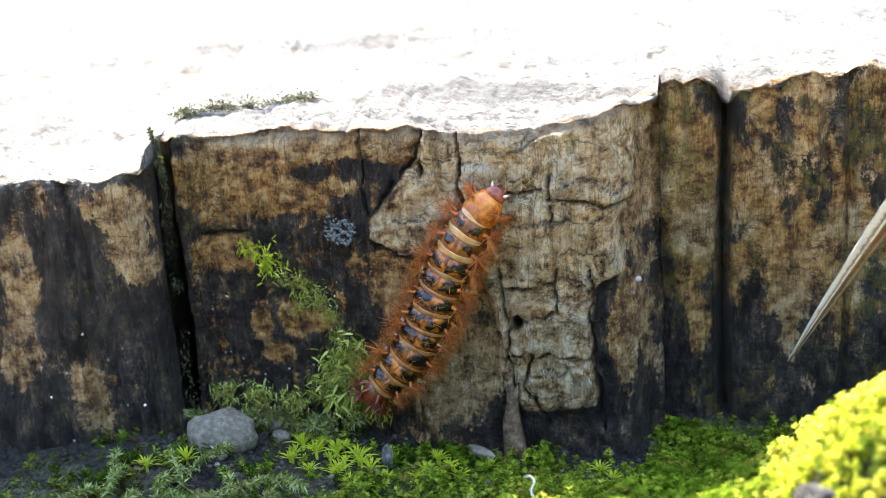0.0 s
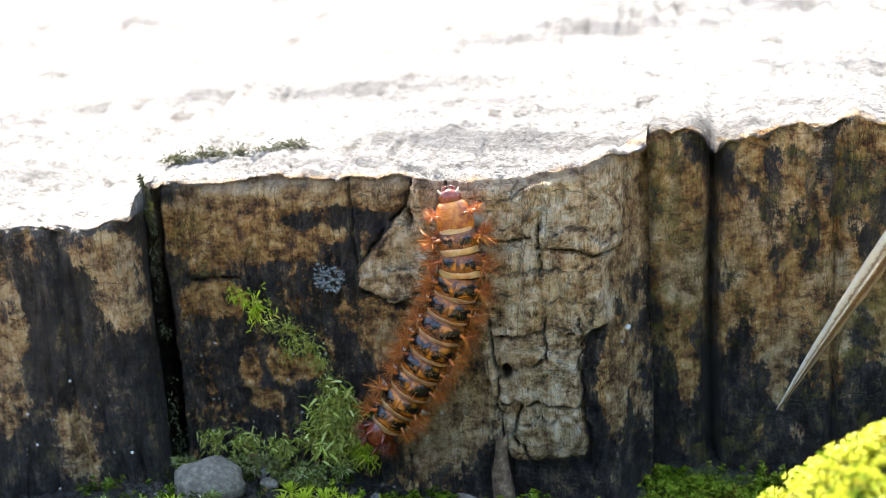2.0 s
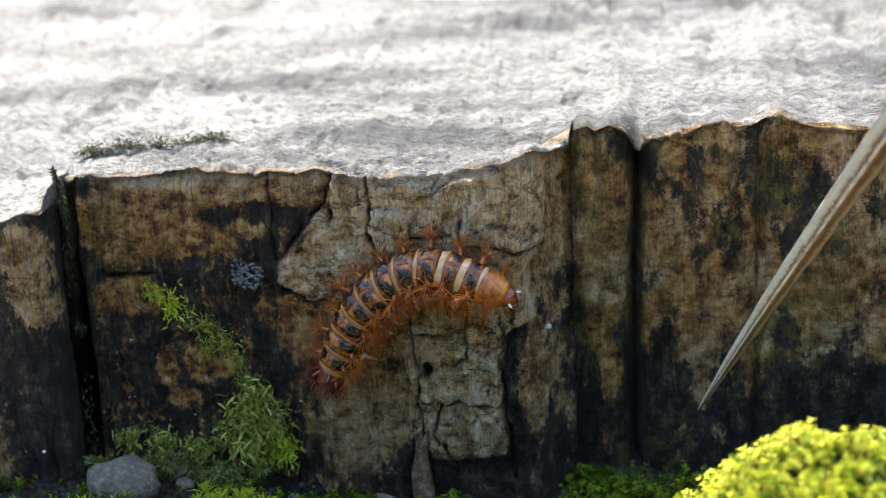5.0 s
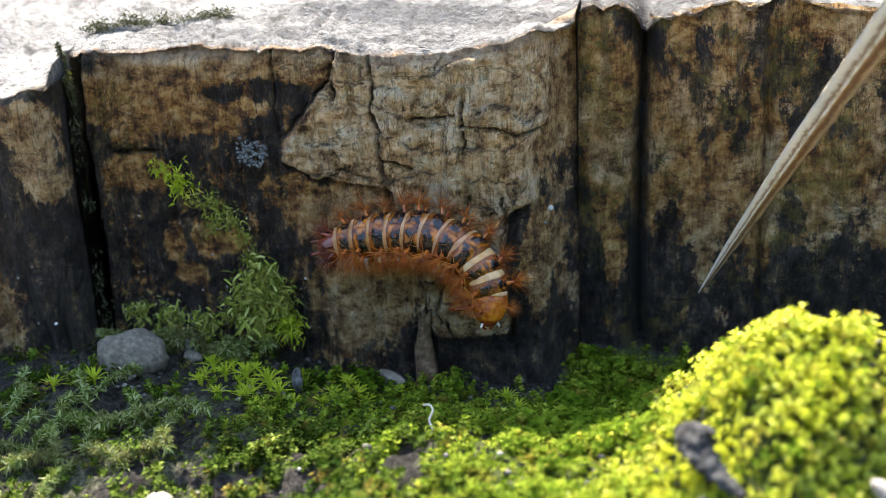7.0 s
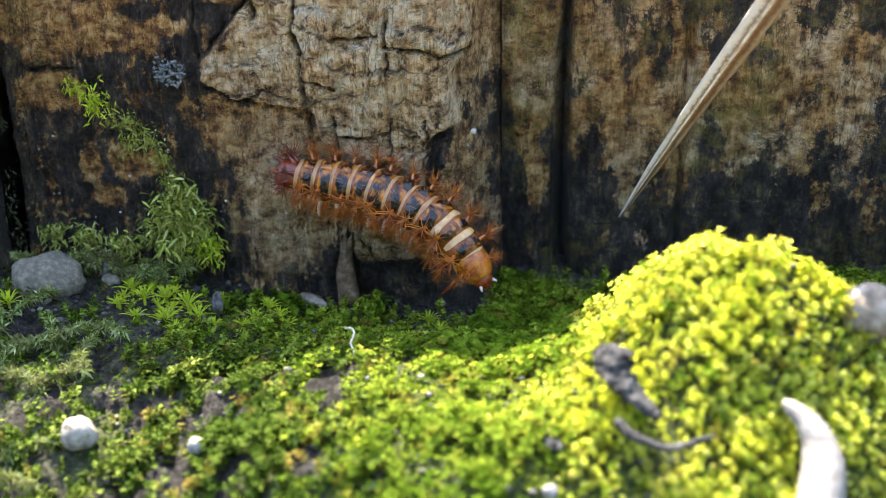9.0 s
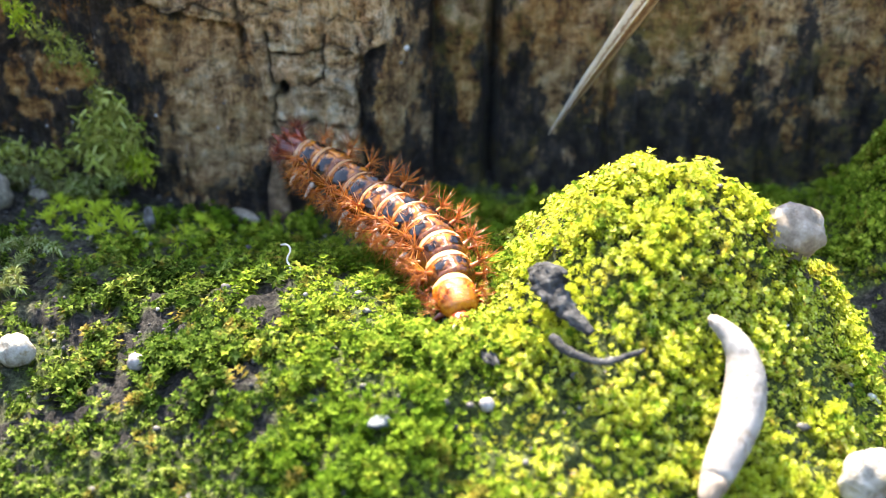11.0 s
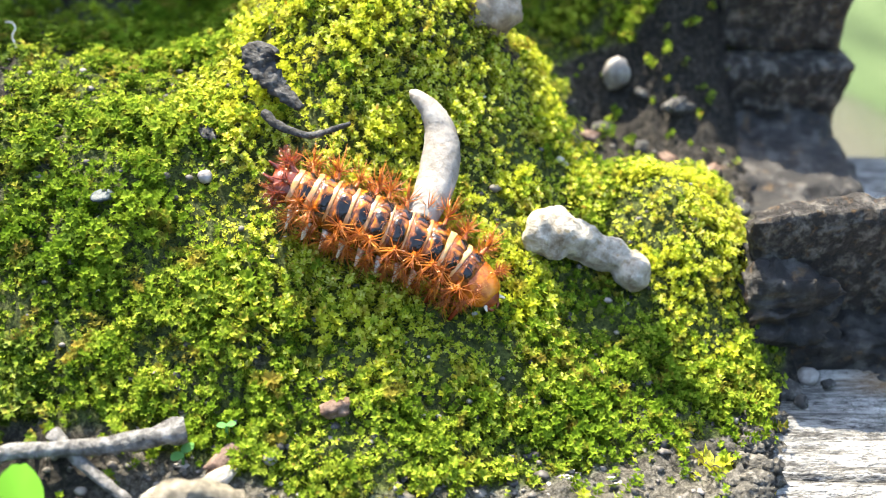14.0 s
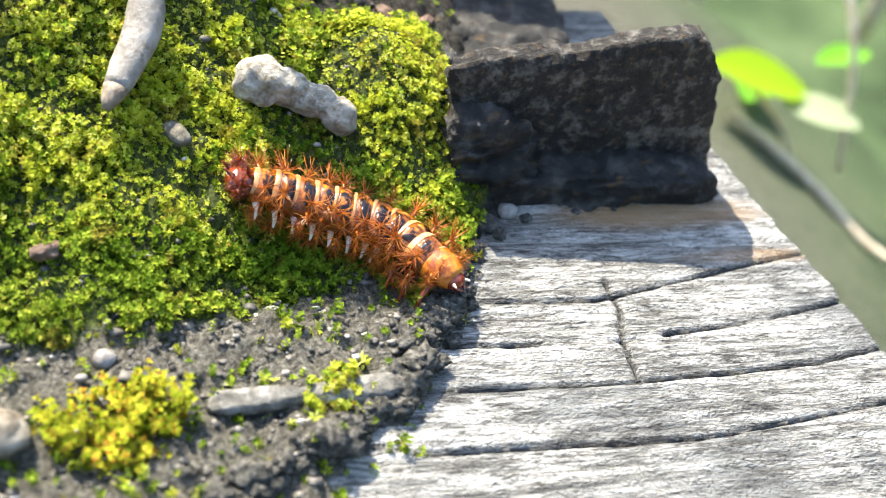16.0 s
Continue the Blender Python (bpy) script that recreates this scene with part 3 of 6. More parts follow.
# ---- old timber ----
def timber_part(name, parent, x0, x1, dx, face_y, top_z, slope, depth, shape, masks, seed, lean=0.0):
    """A block whose detailed front and top are one sheet bent over the upper edge; sides and back close it."""
    low = -14.0
    s_front = np.arange(0, top_z - low, dx)
    s_top = np.concatenate([np.arange(0, 12, dx * 1.2), 12 + np.cumsum(dx * 1.2 * 1.12 ** np.arange(1, 40))])
    s_top = s_top[s_top < depth]
    xs = np.arange(x0, x1 + dx / 2, dx)
    rows = []
    for s in s_front:
        rows.append((face_y, low + s, 0.0, 0.0, s + low))
    for s in s_top:
        rows.append((face_y + s, top_z + slope * s, 1.0, s, top_z + s))
    R = np.array(rows)
    X = np.broadcast_to(xs, (len(R), len(xs)))
    Y, Z = np.repeat(R[:, :1], len(xs), 1), np.repeat(R[:, 1:2], len(xs), 1)
    is_top, back, S = (np.repeat(R[:, k:k + 1], len(xs), 1) for k in (2, 3, 4))
    off, edge = shape(X, S, is_top, back)
    # the edge line wanders and is rounded off
    near = np.exp(-((S - top_z) / 0.7) ** 2)
    off = off - 0.35 * near
    Y = Y - np.where(is_top > 0.5, 0, off) + np.where(is_top > 0.5, 0.0, lean * (Z - 0))
    Z = Z + np.where(is_top > 0.5, off, 0) + edge * np.where(is_top > 0.5, np.exp(-back / 6), ramp(top_z - 9, top_z, S))
    nr, nc = X.shape
    V = np.stack([X, Y, Z], -1).reshape(-1, 3)
    F = grid_faces(nr, nc).tolist()
    # sides, back and underside
    n0 = len(V)
    yb, zb = face_y + depth, top_z + slope * depth
    extra = [(x0, yb, low), (x1, yb, low)]
    V = np.vstack([V, extra])
    left = [r * nc for r in range(nr)]
    right = [r * nc + nc - 1 for r in range(nr)]
    F.append([n0] + left[::-1])
    F.append(right + [n0 + 1])
    F.append([left[-1]] + [n0, n0 + 1] + [(nr - 1) * nc + k for k in range(nc - 1, 0, -1)])
    F.append([n0 + 1, n0] + list(range(0, nc)))
    a = masks(X, S, is_top, back)
    a = {k: np.concatenate([np.asarray(v).ravel(), np.zeros(2)]) for k, v in a.items()}
    return put(name, mesh_of(name, V, F, attrs=a), MAT_TIMBER, parent)


CRACKS = (((1.9, 27), (1.7, 22), (2.4, 17), (2.6, 12)), ((9.3, 22), (9.2, 17.8)), ((9.4, 14), (9.6, 10.2)), ((3.6, 20.6), (8.8, 20.9)),
          ((5.8, 8.9), (8.2, 9.3), (9.2, 10.4)), ((2.4, 17.2), (5.0, 16.4)), ((5.4, 2.5), (5.2, 9.5), (4.6, 14)), ((9.3, 20.0), (15.5, 19.2)),
          ((-1.3, 26.5), (-1.9, 23.5), (-4.6, 20.7), (-6.2, 18.6)), ((-6.1, 16.2), (-3.0, 15.0), (-1.0, 16.0), (1.8, 15.4)), ((5.6, 6.2), (12.5, 5.8)),
          ((5.0, 12.3), (12.0, 12.6)), ((-1.2, 26), (-1.6, 22)), ((-6.4, 27), (-6.6, 19)), ((-16.4, 20), (-16.2, 17.6)), ((-21.5, 17.5), (-17, 17.4)),
          ((12.6, 13.5), (12.3, 9), (12.8, 4), (13.3, -1)), ((7, 6.2), (6.6, 3), (8.5, 0)))


def plate_mask(X, S):
    """Where the pale dry wood still covers the face."""
    w = 1.4 * (fbm(X / 2.5, S / 2.5, 31) - 0.5) * 2
    left = np.interp(S, [-2, 3, 9, 14.5, 15.5, 17, 19, 22, 24, 27], [7.2, 5.2, 4.6, 3.2, -4.6, -6.0, -5.6, -3.2, -1.4, -1.2])
    right = np.interp(S, [-2, 1, 9, 12.5, 13.5, 18, 20, 27], [12.2, 12.6, 12.3, 12.9, 15.2, 14.4, 15.8, 16.5])
    return ramp(-0.35, 0.35, X - left + 0.35 * w) * ramp(-0.35, 0.35, right - X + 0.35 * w) * ramp(-0.5, 1.2, S + w - 0.5)


def crack_lines(X, S, width):
    """1 along the wandering drying cracks of the face, fading in and out."""
    best = np.zeros_like(X)
    for k, line in enumerate(CRACKS):
        dx = 0.9 * (fbm(X * 0.8, S * 0.8, 50 + k, 4) - 0.5)
        dz = 0.9 * (fbm(X * 0.8, S * 0.8, 90 + k, 4) - 0.5)
        live = ramp(0.15, 0.40, fbm(X / 2, S / 2, 60 + k, 2))
        best = np.maximum(best, live * np.exp(-(near_line(X + dx, S + dz, line) / width) ** 2))
    return best


def centre_shape(X, S, top, back):
    fib = fbm(X * 1.5, S * 0.16, 11, 5) - 0.5
    lump = fbm(X / 4.5, S / 6, 17, 3) - 0.5
    pl = plate_mask(X, S)
    off = 0.9 * fib + 0.9 * lump + 0.8 * pl * (1 - top)
    # stepped breaks across the dry plate
    v = S / 2.3 + 1.6 * (fbm(X / 3, S / 7, 41, 3) - 0.5)
    stepz = np.floor(v)
    off = off + pl * (1 - top) * (0.75 * (lattice(stepz, np.floor(X / 3.6 + 0.37 * stepz + 0.8 * (fbm(X / 2, S / 2, 43, 2) - 0.5)), 3) - 0.5) + 0.4 * (v - stepz - 0.5))
    off = off + (1 - top) * 1.0 * (fbm(X * 0.8, S * 0.8, 45, 5) - 0.5)
    off = off - 0.9 * (1 - top) * crack_lines(X, S, 0.13)
    off = off - 1.6 * (1 - top) * blob(X, S, 6.0, 9.0, 0.55, 0.75, 0.4) - 0.9 * (1 - top) * blob(X, S, 4.5, 8.0, 0.3, 0.4, 0.4)
    # the flanks turn away
    off = off - 5.5 * ramp(12.8, 18.2, X) ** 2 * (1 - top) - 1.6 * ramp(-23.6, -24.4, X) * (1 - top)
    off = off - top * (1.0 * (fbm(X / 7, back / 2.5, 23, 4) - 0.5) + 0.5 * (fbm(X / 2, back / 0.8, 29, 3) - 0.5))
    off = off - top * 1.6 * np.exp(-((back - 5 - 0.25 * (X + 24)) / 0.9) ** 2) * ramp(-12, -16, X)
    edge = 1.0 * (fbm(X / 3.0, X * 0 + 0.5, 61, 4) - 0.5) + np.interp(X, [-24, -14, -2, 2, 8, 13, 16, 18.2], [0.0, 0.1, 0.3, -0.4, -0.3, 0.6, 1.5, 2.2])
    return off, edge


def centre_masks(X, S, top, back):
    pl = plate_mask(X, S)
    st = 0.72 - 0.78 * pl
    for cx, cz, rx, rz, a in ((-18, 22.5, 5.5, 3.6, 0.75), (-9, 25.0, 9, 1.7, 0.75), (-3.6, 24.5, 2.5, 2.0, 0.6), (-19.5, 15.6, 2.8, 1.4, 0.8), (-14, 9.4, 1.4, 1.5, 0.75),
                              (-11.6, 9.2, 1.3, 1.0, 0.75), (-15.6, 6.2, 1.5, 0.9, 0.7), (-8.6, 22.0, 1.6, 1.3, 0.7), (-12.5, 20.6, 2.3, 1.3, 0.7), (-17, 9.0, 1.0, 1.6, 0.5),
                              (-5.0, 13.0, 2.4, 2.4, 0.45), (-2.0, 9.5, 1.5, 4.0, 0.4), (0.8, 12.0, 1.4, 5.0, 0.5), (1.5, 3.0, 2.0, 3.0, 0.3)):
        st = st - a * blob(X, S, cx, cz, rx, rz, 0.55)
    st = st + 0.55 * blob(X, S, -8.0, 22.8, 5.5, 1.1, 0.5) + 0.12 * ramp(13.3, 15.0, X) * ramp(19, 15, S) + 0.5 * np.exp(-((X - 13.6 - 0.6 * (fbm(S / 2, X * 0, 37, 3) - 0.5)) / 0.6) ** 2) * ramp(20, 18, S) * ramp(2, 6, S) + 0.6 * ramp(3.0, 0.5, S) * ramp(9, 3, np.abs(X - 10) - 3) * 0.6
    st = st - 0.5 * blob(X, S, 14.6, 8.5, 1.5, 4.5, 0.4) - 0.65 * ramp(14, 15.5, X) * ramp(16, 19.5, S) - 0.42 * blob(X, S, 0.5, 6.0, 5.0, 9.0, 0.6) - 0.32 * ramp(14.0, 15.2, X)
    ck = 0.95 * crack_lines(X, S, 0.115)
    ck = np.maximum(ck, blob(X, S, 6.0, 9.0, 0.5, 0.7, 0.3))
    # joints of the broken dry plate
    v = S / 2.3 + 1.6 * (fbm(X / 3, S / 7, 41, 3) - 0.5)
    u = X / 3.6 + 0.37 * np.floor(v) + 0.8 * (fbm(X / 2, S / 2, 43, 2) - 0.5)
    gap = np.maximum(ramp(0.10, 0.02, v - np.floor(v)), 0.8 * ramp(0.07, 0.01, u - np.floor(u)))
    ck = np.maximum(ck, 0.85 * gap * pl * ramp(0.42, 0.60, fbm(X / 2.5, S / 2.5, 47, 3)))
    tp = top * ramp(-0.5, 0.8, back + 1.2 * (fbm(X / 2, back, 71) - 0.5)) + (1 - top) * 0.5 * ramp(1.0, 0.0, 26 - S)
    pit = top * (ramp(0.72, 0.78, fbm(X / 6, back / 2.2, 81, 4)) + 0.9 * np.exp(-((back - 5 - 0.25 * (X + 24)) / 0.8) ** 2) * ramp(-12, -16, X))
    pit = pit + 0.75 * top * blob(X, back + 1.2 * (fbm(X / 2, back, 85, 3) - 0.5), 16, 5.0, 6, 1.5, 0.6)
    return {"plate": np.clip(pl * (1 - top) + (1 - top) * (0.5 * ramp(23, 26, S) + 0.5 * blob(X, S, 0.5, 6.0, 5.0, 9.0, 0.6) + 0.4 * ramp(14, 15.5, X)), 0, 1), "stain_and_shade": np.clip(st * (1 - top) + 0.2 * top, -0.3, 1.2), "algae": 0.24 + 0.25 * blob(X, S, -21, 20, 3, 6), "top": np.clip(tp, 0, 1), "crack": np.clip(ck * (1 - top) + 0.8 * pit, 0, 1)}


def left_shape(X, S, top, back):
    fib = fbm(X * 1.1, S * 0.14, 111, 5) - 0.5
    off = 1.3 * fib + 1.8 * (fbm(X / 5, S / 7, 117, 3) - 0.5)
    off = off - 1.5 * (1 - top) * np.exp(-((X + 31.5 + 0.4 * (fbm(S / 3, X, 5) - 0.5)) / 0.35) ** 2) * 0.5 - 2.6 * ramp(-26.0, -24.4, X) ** 2 * (1 - top)
    off = off - top * (1.6 * (fbm(X / 8, back / 3, 123, 4) - 0.5) + 0.6 * (fbm(X / 2, back / 0.8, 129, 3) - 0.5))
    off = off + top * 0.0010 * back * np.maximum(0, -25.0 - X)
    edge = 1.2 * (fbm(X / 3.5, X * 0, 161, 4) - 0.5) + np.interp(X, [-60, -40, -28, -25], [-0.5, -0.4, 0, 0.8])
    return off, edge


def left_masks(X, S, top, back):
    st = 0.93 + 0 * X
    for cx, cz, rx, rz, a in ((-37, 15.5, 2.2, 4.5, 0.7), (-26.5, 18, 1.8, 4.5, 0.7), (-38, 8.5, 2.5, 4, 0.6), (-31.5, 4.0, 2.6, 4.5, 0.6), (-34, 22, 3, 1.5, 0.4), (-27.5, 21.5, 2.5, 2.0, 0.6), (-48, 12, 4, 8, 0.5), (-58, 15, 4, 8, 0.5)):
        st = st - a * blob(X, S, cx, cz, rx, rz, 0.5)
    tp = top * ramp(-0.3, 0.8, back + 1.2 * (fbm(X / 2, back, 171) - 0.5)) + (1 - top) * 0.4 * ramp(1.0, 0.0, 24 - S)
    pit = top * ramp(0.70, 0.78, fbm(X / 5, back / 2.2, 181, 4))
    return {"plate": 0.35 * (1 - top) + 0 * X, "stain_and_shade": np.clip(st * (1 - top) + 0.2 * top, -0.3, 1.2), "algae": 0.35 + 0 * X, "top": np.clip(tp, 0, 1), "crack": np.clip(0.85 * pit + 0.35 * (1 - top) * ramp(-25.0, -24.5, X), 0, 1)}


def right_shape(X, S, top, back):
    fib = fbm(X * 1.0, S * 0.12, 211, 5) - 0.5
    off = 1.5 * fib + 1.8 * (fbm(X / 5, S / 8, 217, 3) - 0.5)
    wig = 0.8 * (fbm(S / 6, S * 0, 5, 3) - 0.5)
    off = off - 2.6 * np.exp(-((X - 23.6 - wig) / 0.5) ** 2) * np.where(top > 0.5, 0.35 * np.exp(-back / 4), 1)
    off = off - 1.0 * (1 - top) * np.exp(-((X - 34.0 - wig) / 0.3) ** 2)
    off = off - top * (1.2 * (fbm(X / 8, back / 3, 223, 4) - 0.5) + 0.5 * (fbm(X / 2, back / 0.8, 229, 3) - 0.5))
    edge = 0.9 * (fbm(X / 3.5, X * 0, 261, 4) - 0.5) + np.interp(X, [16, 19, 22, 24, 30, 50], [-1.0, -0.4, 0.2, -0.6, 0.2, -0.4])
    return off, edge


def right_masks(X, S, top, back):
    # the rise towards the base paints the shadow at the rear block's foot
    st = 0.34 + 1.5 * (fbm(X / 2.4, S / 4.5, 233, 3) - 0.5) + 0.75 * ramp(11, 1, S) + 0.35 * ramp(21.5, 23, X) * ramp(26.5, 24.5, X)
    for cx, cz, rx, rz, a in ((20.5, 15, 1.6, 5, 0.5), (20.6, 22.5, 1.5, 2, 0.4), (21.5, 6, 1.2, 2.5, 0.5)):
        st = st - a * blob(X, S, cx, cz, rx, rz, 0.5)
    wig = 0.8 * (fbm(S / 6, S * 0, 5, 3) - 0.5)
    ck = np.exp(-((X - 23.6 - wig) / 0.5) ** 2) * np.where(top > 0.5, np.exp(-back / 3), 1)
    tp = top * ramp(-0.3, 0.8, back + 1.2 * (fbm(X / 2, back, 271) - 0.5))
    pit = top * ramp(0.70, 0.78, fbm(X / 5, back / 2.2, 281, 4))
    pit = pit + 0.75 * top * blob(X, back + 1.5 * (fbm(X / 2, back, 285, 3) - 0.5), 21, 1.5, 7, 1.8, 0.6)
    return {"plate": 0.55 * ramp(0.45, 0.62, fbm(X / 2.5, S / 5, 237, 3)), "stain_and_shade": np.clip(st * (1 - top) + 0.2 * top, -0.3, 1.2), "algae": 0.22 + 0.5 * fbm(X / 4, S / 6, 239, 3), "top": np.clip(tp, 0, 1), "crack": np.clip(ck + 0.8 * pit, 0, 1)}


def build_stump():
    s = tagged(thing("tree_stump"), "weathered old stump with dark stained face and bleached top", "stump")
    timber_part("middle_block", s, -24.4, 18.2, 0.165, 0.0, 26.3, 0.186, 94, centre_shape, centre_masks, 1)
    timber_part("side_block", s, -150.0, -24.3, 0.45, -5.0, 24.0, 0.199, 99, left_shape, left_masks, 2)["label"] = "dark stained side of the stump"
    timber_part("rear_block", s, 17.0, 78.0, 0.40, 7.0, 28.4, 0.1765, 87, right_shape, right_masks, 3)["label"] = "mouldy brown rear side of the stump"
    return s


build_stump()


# ---- the sawn plank and the wood behind it ----
def build_plank():
    x0, x1, y0, y1, top, low = 50.0, 96.0, -110.0, -12.0, -9.6, -72.0
    dx = 0.3
    xs = np.arange(x0, x1, dx)
    ys = np.concatenate([np.arange(-75, -30, 0.18), -30 + np.cumsum(0.3 * 1.1 ** np.arange(1, 22))])
    ys = ys[ys < y1]
    ys = np.concatenate([-75 - np.cumsum(0.3 * 1.12 ** np.arange(1, 24))[::-1], ys])
    X, Y = np.meshgrid(xs, ys)
    # the free end runs at a slant and is chipped
    end = np.interp(Y, [-110, -57, -49, -42, -36, -12], [97, 94.2, 92.3, 90.5, 89.0, 84]) + 0.7 * (fbm(Y / 2.0, Y * 0, 301, 4) - 0.5)
    X = x0 + (X - x0) * (end - x0) / (x1 - x0)
    lines = (((60, -54.4), (73, -54.6), (84, -53.4), (95, -51.2)), ((60, -58.2), (73, -58.4), (88, -57.6), (97, -56.0)), ((58, -50.0), (72, -50.6), (82, -48.4), (95, -45.8)), ((73.3, -58.4), (73.2, -54.7), (74.0, -51.5), (73.6, -48.8)), ((56, -63), (76, -63.5), (97, -61)))
    Z = top + 0.25 * (fbm(X / 8, Y * 1.6, 303, 4) - 0.5) + 0.35 * (fbm(X / 5, Y / 4, 305, 3) - 0.5)
    ck = np.zeros_like(X)
    for k, line in enumerate(lines):
        wig = 0.5 * (fbm(X * 0.9, Y * 0.9, 310 + k, 3) - 0.5)
        g = np.exp(-(np.maximum(near_line(X, Y, line) + wig * 0.35, 0) / 0.17) ** 2)
        broken = ramp(0.15, 0.35, fbm(X / 5, Y * 0 + k, 320 + k, 2))
        Z = Z - 0.5 * g * broken
        ck = np.maximum(ck, g * broken)
    rust = 0.75 * blob(X, Y, 80, -41.5, 8, 1.6, 0.6) + 0.4 * blob(X, Y, 87, -46.6, 6, 0.7, 0.6)
    ny, nx = X.shape
    Vt = np.stack([X, Y, Z], -1).reshape(-1, 3)
    rim = [k for k in range(nx)] + [r * nx + nx - 1 for r in range(1, ny)] + [(ny - 1) * nx + k for k in range(nx - 2, -1, -1)] + [r * nx for r in range(ny - 2, 0, -1)]
    down = Vt[rim].copy()
    down[:, 2] = low
    down[:, 0] += 1.0 * (fbm(down[:, 1] / 2, down[:, 1] * 0, 330) - 0.5)
    F = grid_faces(ny, nx).tolist()
    n0, m = len(Vt), len(rim)
    F += [[rim[k], n0 + k, n0 + (k + 1) % m, rim[(k + 1) % m]] for k in range(m)]
    F.append([n0 + k for k in range(m)][::-1])
    me = mesh_of("plank", np.vstack([Vt, down]), F, attrs={"crack": np.concatenate([ck.ravel(), np.zeros(m)]), "rust": np.concatenate([rust.ravel(), np.zeros(m)])})
    return tagged(put("wooden_beam", me, MAT_PLANK), "sun-bleached grey beam end with long drying cracks", "beam")


def rough_block(name, x0, x1, y0, y1, z0, z1, seed, step=0.6, bump=1.2, skew=0.0, layer=2.2, lean=0.0):
    """A broken piece of dark wood: a box of many faces, pushed in and out, its corners worn."""
    nx, ny, nz = (max(2, int((b - a) / step)) for a, b in ((x0, x1), (y0, y1), (z0, z1)))
    bm = bmesh.new()
    def sheet(p, u, v, nu, nv):
        vs = [[bm.verts.new(Vector(p) + Vector(u) * (i / nu) + Vector(v) * (j / nv)) for j in range(nv + 1)] for i in range(nu + 1)]
        for i in range(nu):
            for j in range(nv):
                bm.faces.new((vs[i][j], vs[i + 1][j], vs[i + 1][j + 1], vs[i][j + 1]))
    X, Y, Z = (x1 - x0, 0, 0), (0, y1 - y0, 0), (0, 0, z1 - z0)
    sheet((x0, y0, z0), X, Z, nx, nz)
    sheet((x1, y1, z0), (x0 - x1, 0, 0), Z, nx, nz)
    sheet((x1, y0, z0), Y, Z, ny, nz)
    sheet((x0, y1, z0), (0, y0 - y1, 0), Z, ny, nz)
    sheet((x0, y0, z1), X, Y, nx, ny)
    sheet((x0, y1, z0), X, (0, y0 - y1, 0), nx, ny)
    bmesh.ops.remove_doubles(bm, verts=bm.verts, dist=step * 0.05)
    mid = Vector(((x0 + x1) / 2, (y0 + y1) / 2, (z0 + z1) / 2))
    for v in bm.verts:
        c = v.co.copy()
        d = c - mid
        k = noise.fractal(Vector((c.x / 6 + seed, c.y / 6, c.z / layer)), 1.0, 2.0, 4) * bump + 0.42 * bump * noise.fractal(Vector((c.x / 1.6, c.y / 1.6 + seed, c.z / (0.4 * layer))), 1.0, 2.0, 3)
        # worn corners
        e = Vector((abs(d.x) / ((x1 - x0) / 2), abs(d.y) / ((y1 - y0) / 2), abs(d.z) / ((z1 - z0) / 2)))
        worn = max(0.0, sorted(e)[1] - 0.8) * 4.0
        v.co = c + d.normalized() * (k - worn) + Vector((lean * (c.z - z0), 0, skew * (c.x - x1) * max(0.0, (c.z - z0) / (z1 - z0))))
        v.co *= MM
    me = bpy.data.meshes.new(name)
    bm.to_mesh(me)
    bm.free()
    me.polygons.foreach_set("use_smooth", [True] * len(me.polygons))
    return me


build_plank()
MAT_ROT = stone_material("rotten_wood", (0.004, 0.004, 0.004), (0.016, 0.014, 0.013), (0.085, 0.078, 0.07), 0.45, 0.7, 1.2, (0.075, 0.045, 0.02))
MAT_ROT_TOP = stone_material("brown_rotten_wood", (0.006, 0.005, 0.005), (0.024, 0.020, 0.017), (0.16, 0.145, 0.125), 0.9, 0.8, 1.6, (0.085, 0.05, 0.022))
chunk = tagged(thing("wood_chunk"), "dark rotten layered wood chunk with worn pale top edge", "wood")
put("lower_layer", rough_block("layer", 66.0, 85.4, -40.6, -36.0, -12.5, -6.6, 3, 0.30, 1.3, layer=3.0), MAT_ROT, chunk)
put("upright_board", rough_block("layer", 66.4, 87.2, -37.2, -35.0, -11.0, 4.9, 5, 0.30, 0.75, skew=0.15, layer=4.2, lean=-0.30), MAT_ROT_TOP, chunk, "brown upright layer with a pale worn edge")
# earth heap beside the chunk, built as one of its blocks in rotten-wood colour
put("earth_heap", rough_block("layer", 61.8, 69.0, -40.0, -33.0, -14.0, -2.0, 12, 0.34, 2.0, layer=2.4), MAT_ROT, chunk, "crumbling heap of black earth")
behind = tagged(thing("wood_chunk"), "tall dark decayed wood behind the beam", "wood")
put("lower_layer", rough_block("layer", 63.5, 77.0, -29.0, 8, -40, -4.2, 8, 0.6, 1.2, layer=5.0), MAT_ROT, behind)
put("middle_layer", rough_block("layer", 66.0, 77.8, -15, 8, -7, 1.0, 9, 0.5, 0.9, layer=6.0), MAT_ROT_TOP, behind)
put("top_layer", rough_block("layer", 65.5, 77.0, -13, 8, 0.4, 9.5, 10, 0.5, 0.8, layer=8.0), MAT_ROT_TOP, behind, "worn brown top layer")


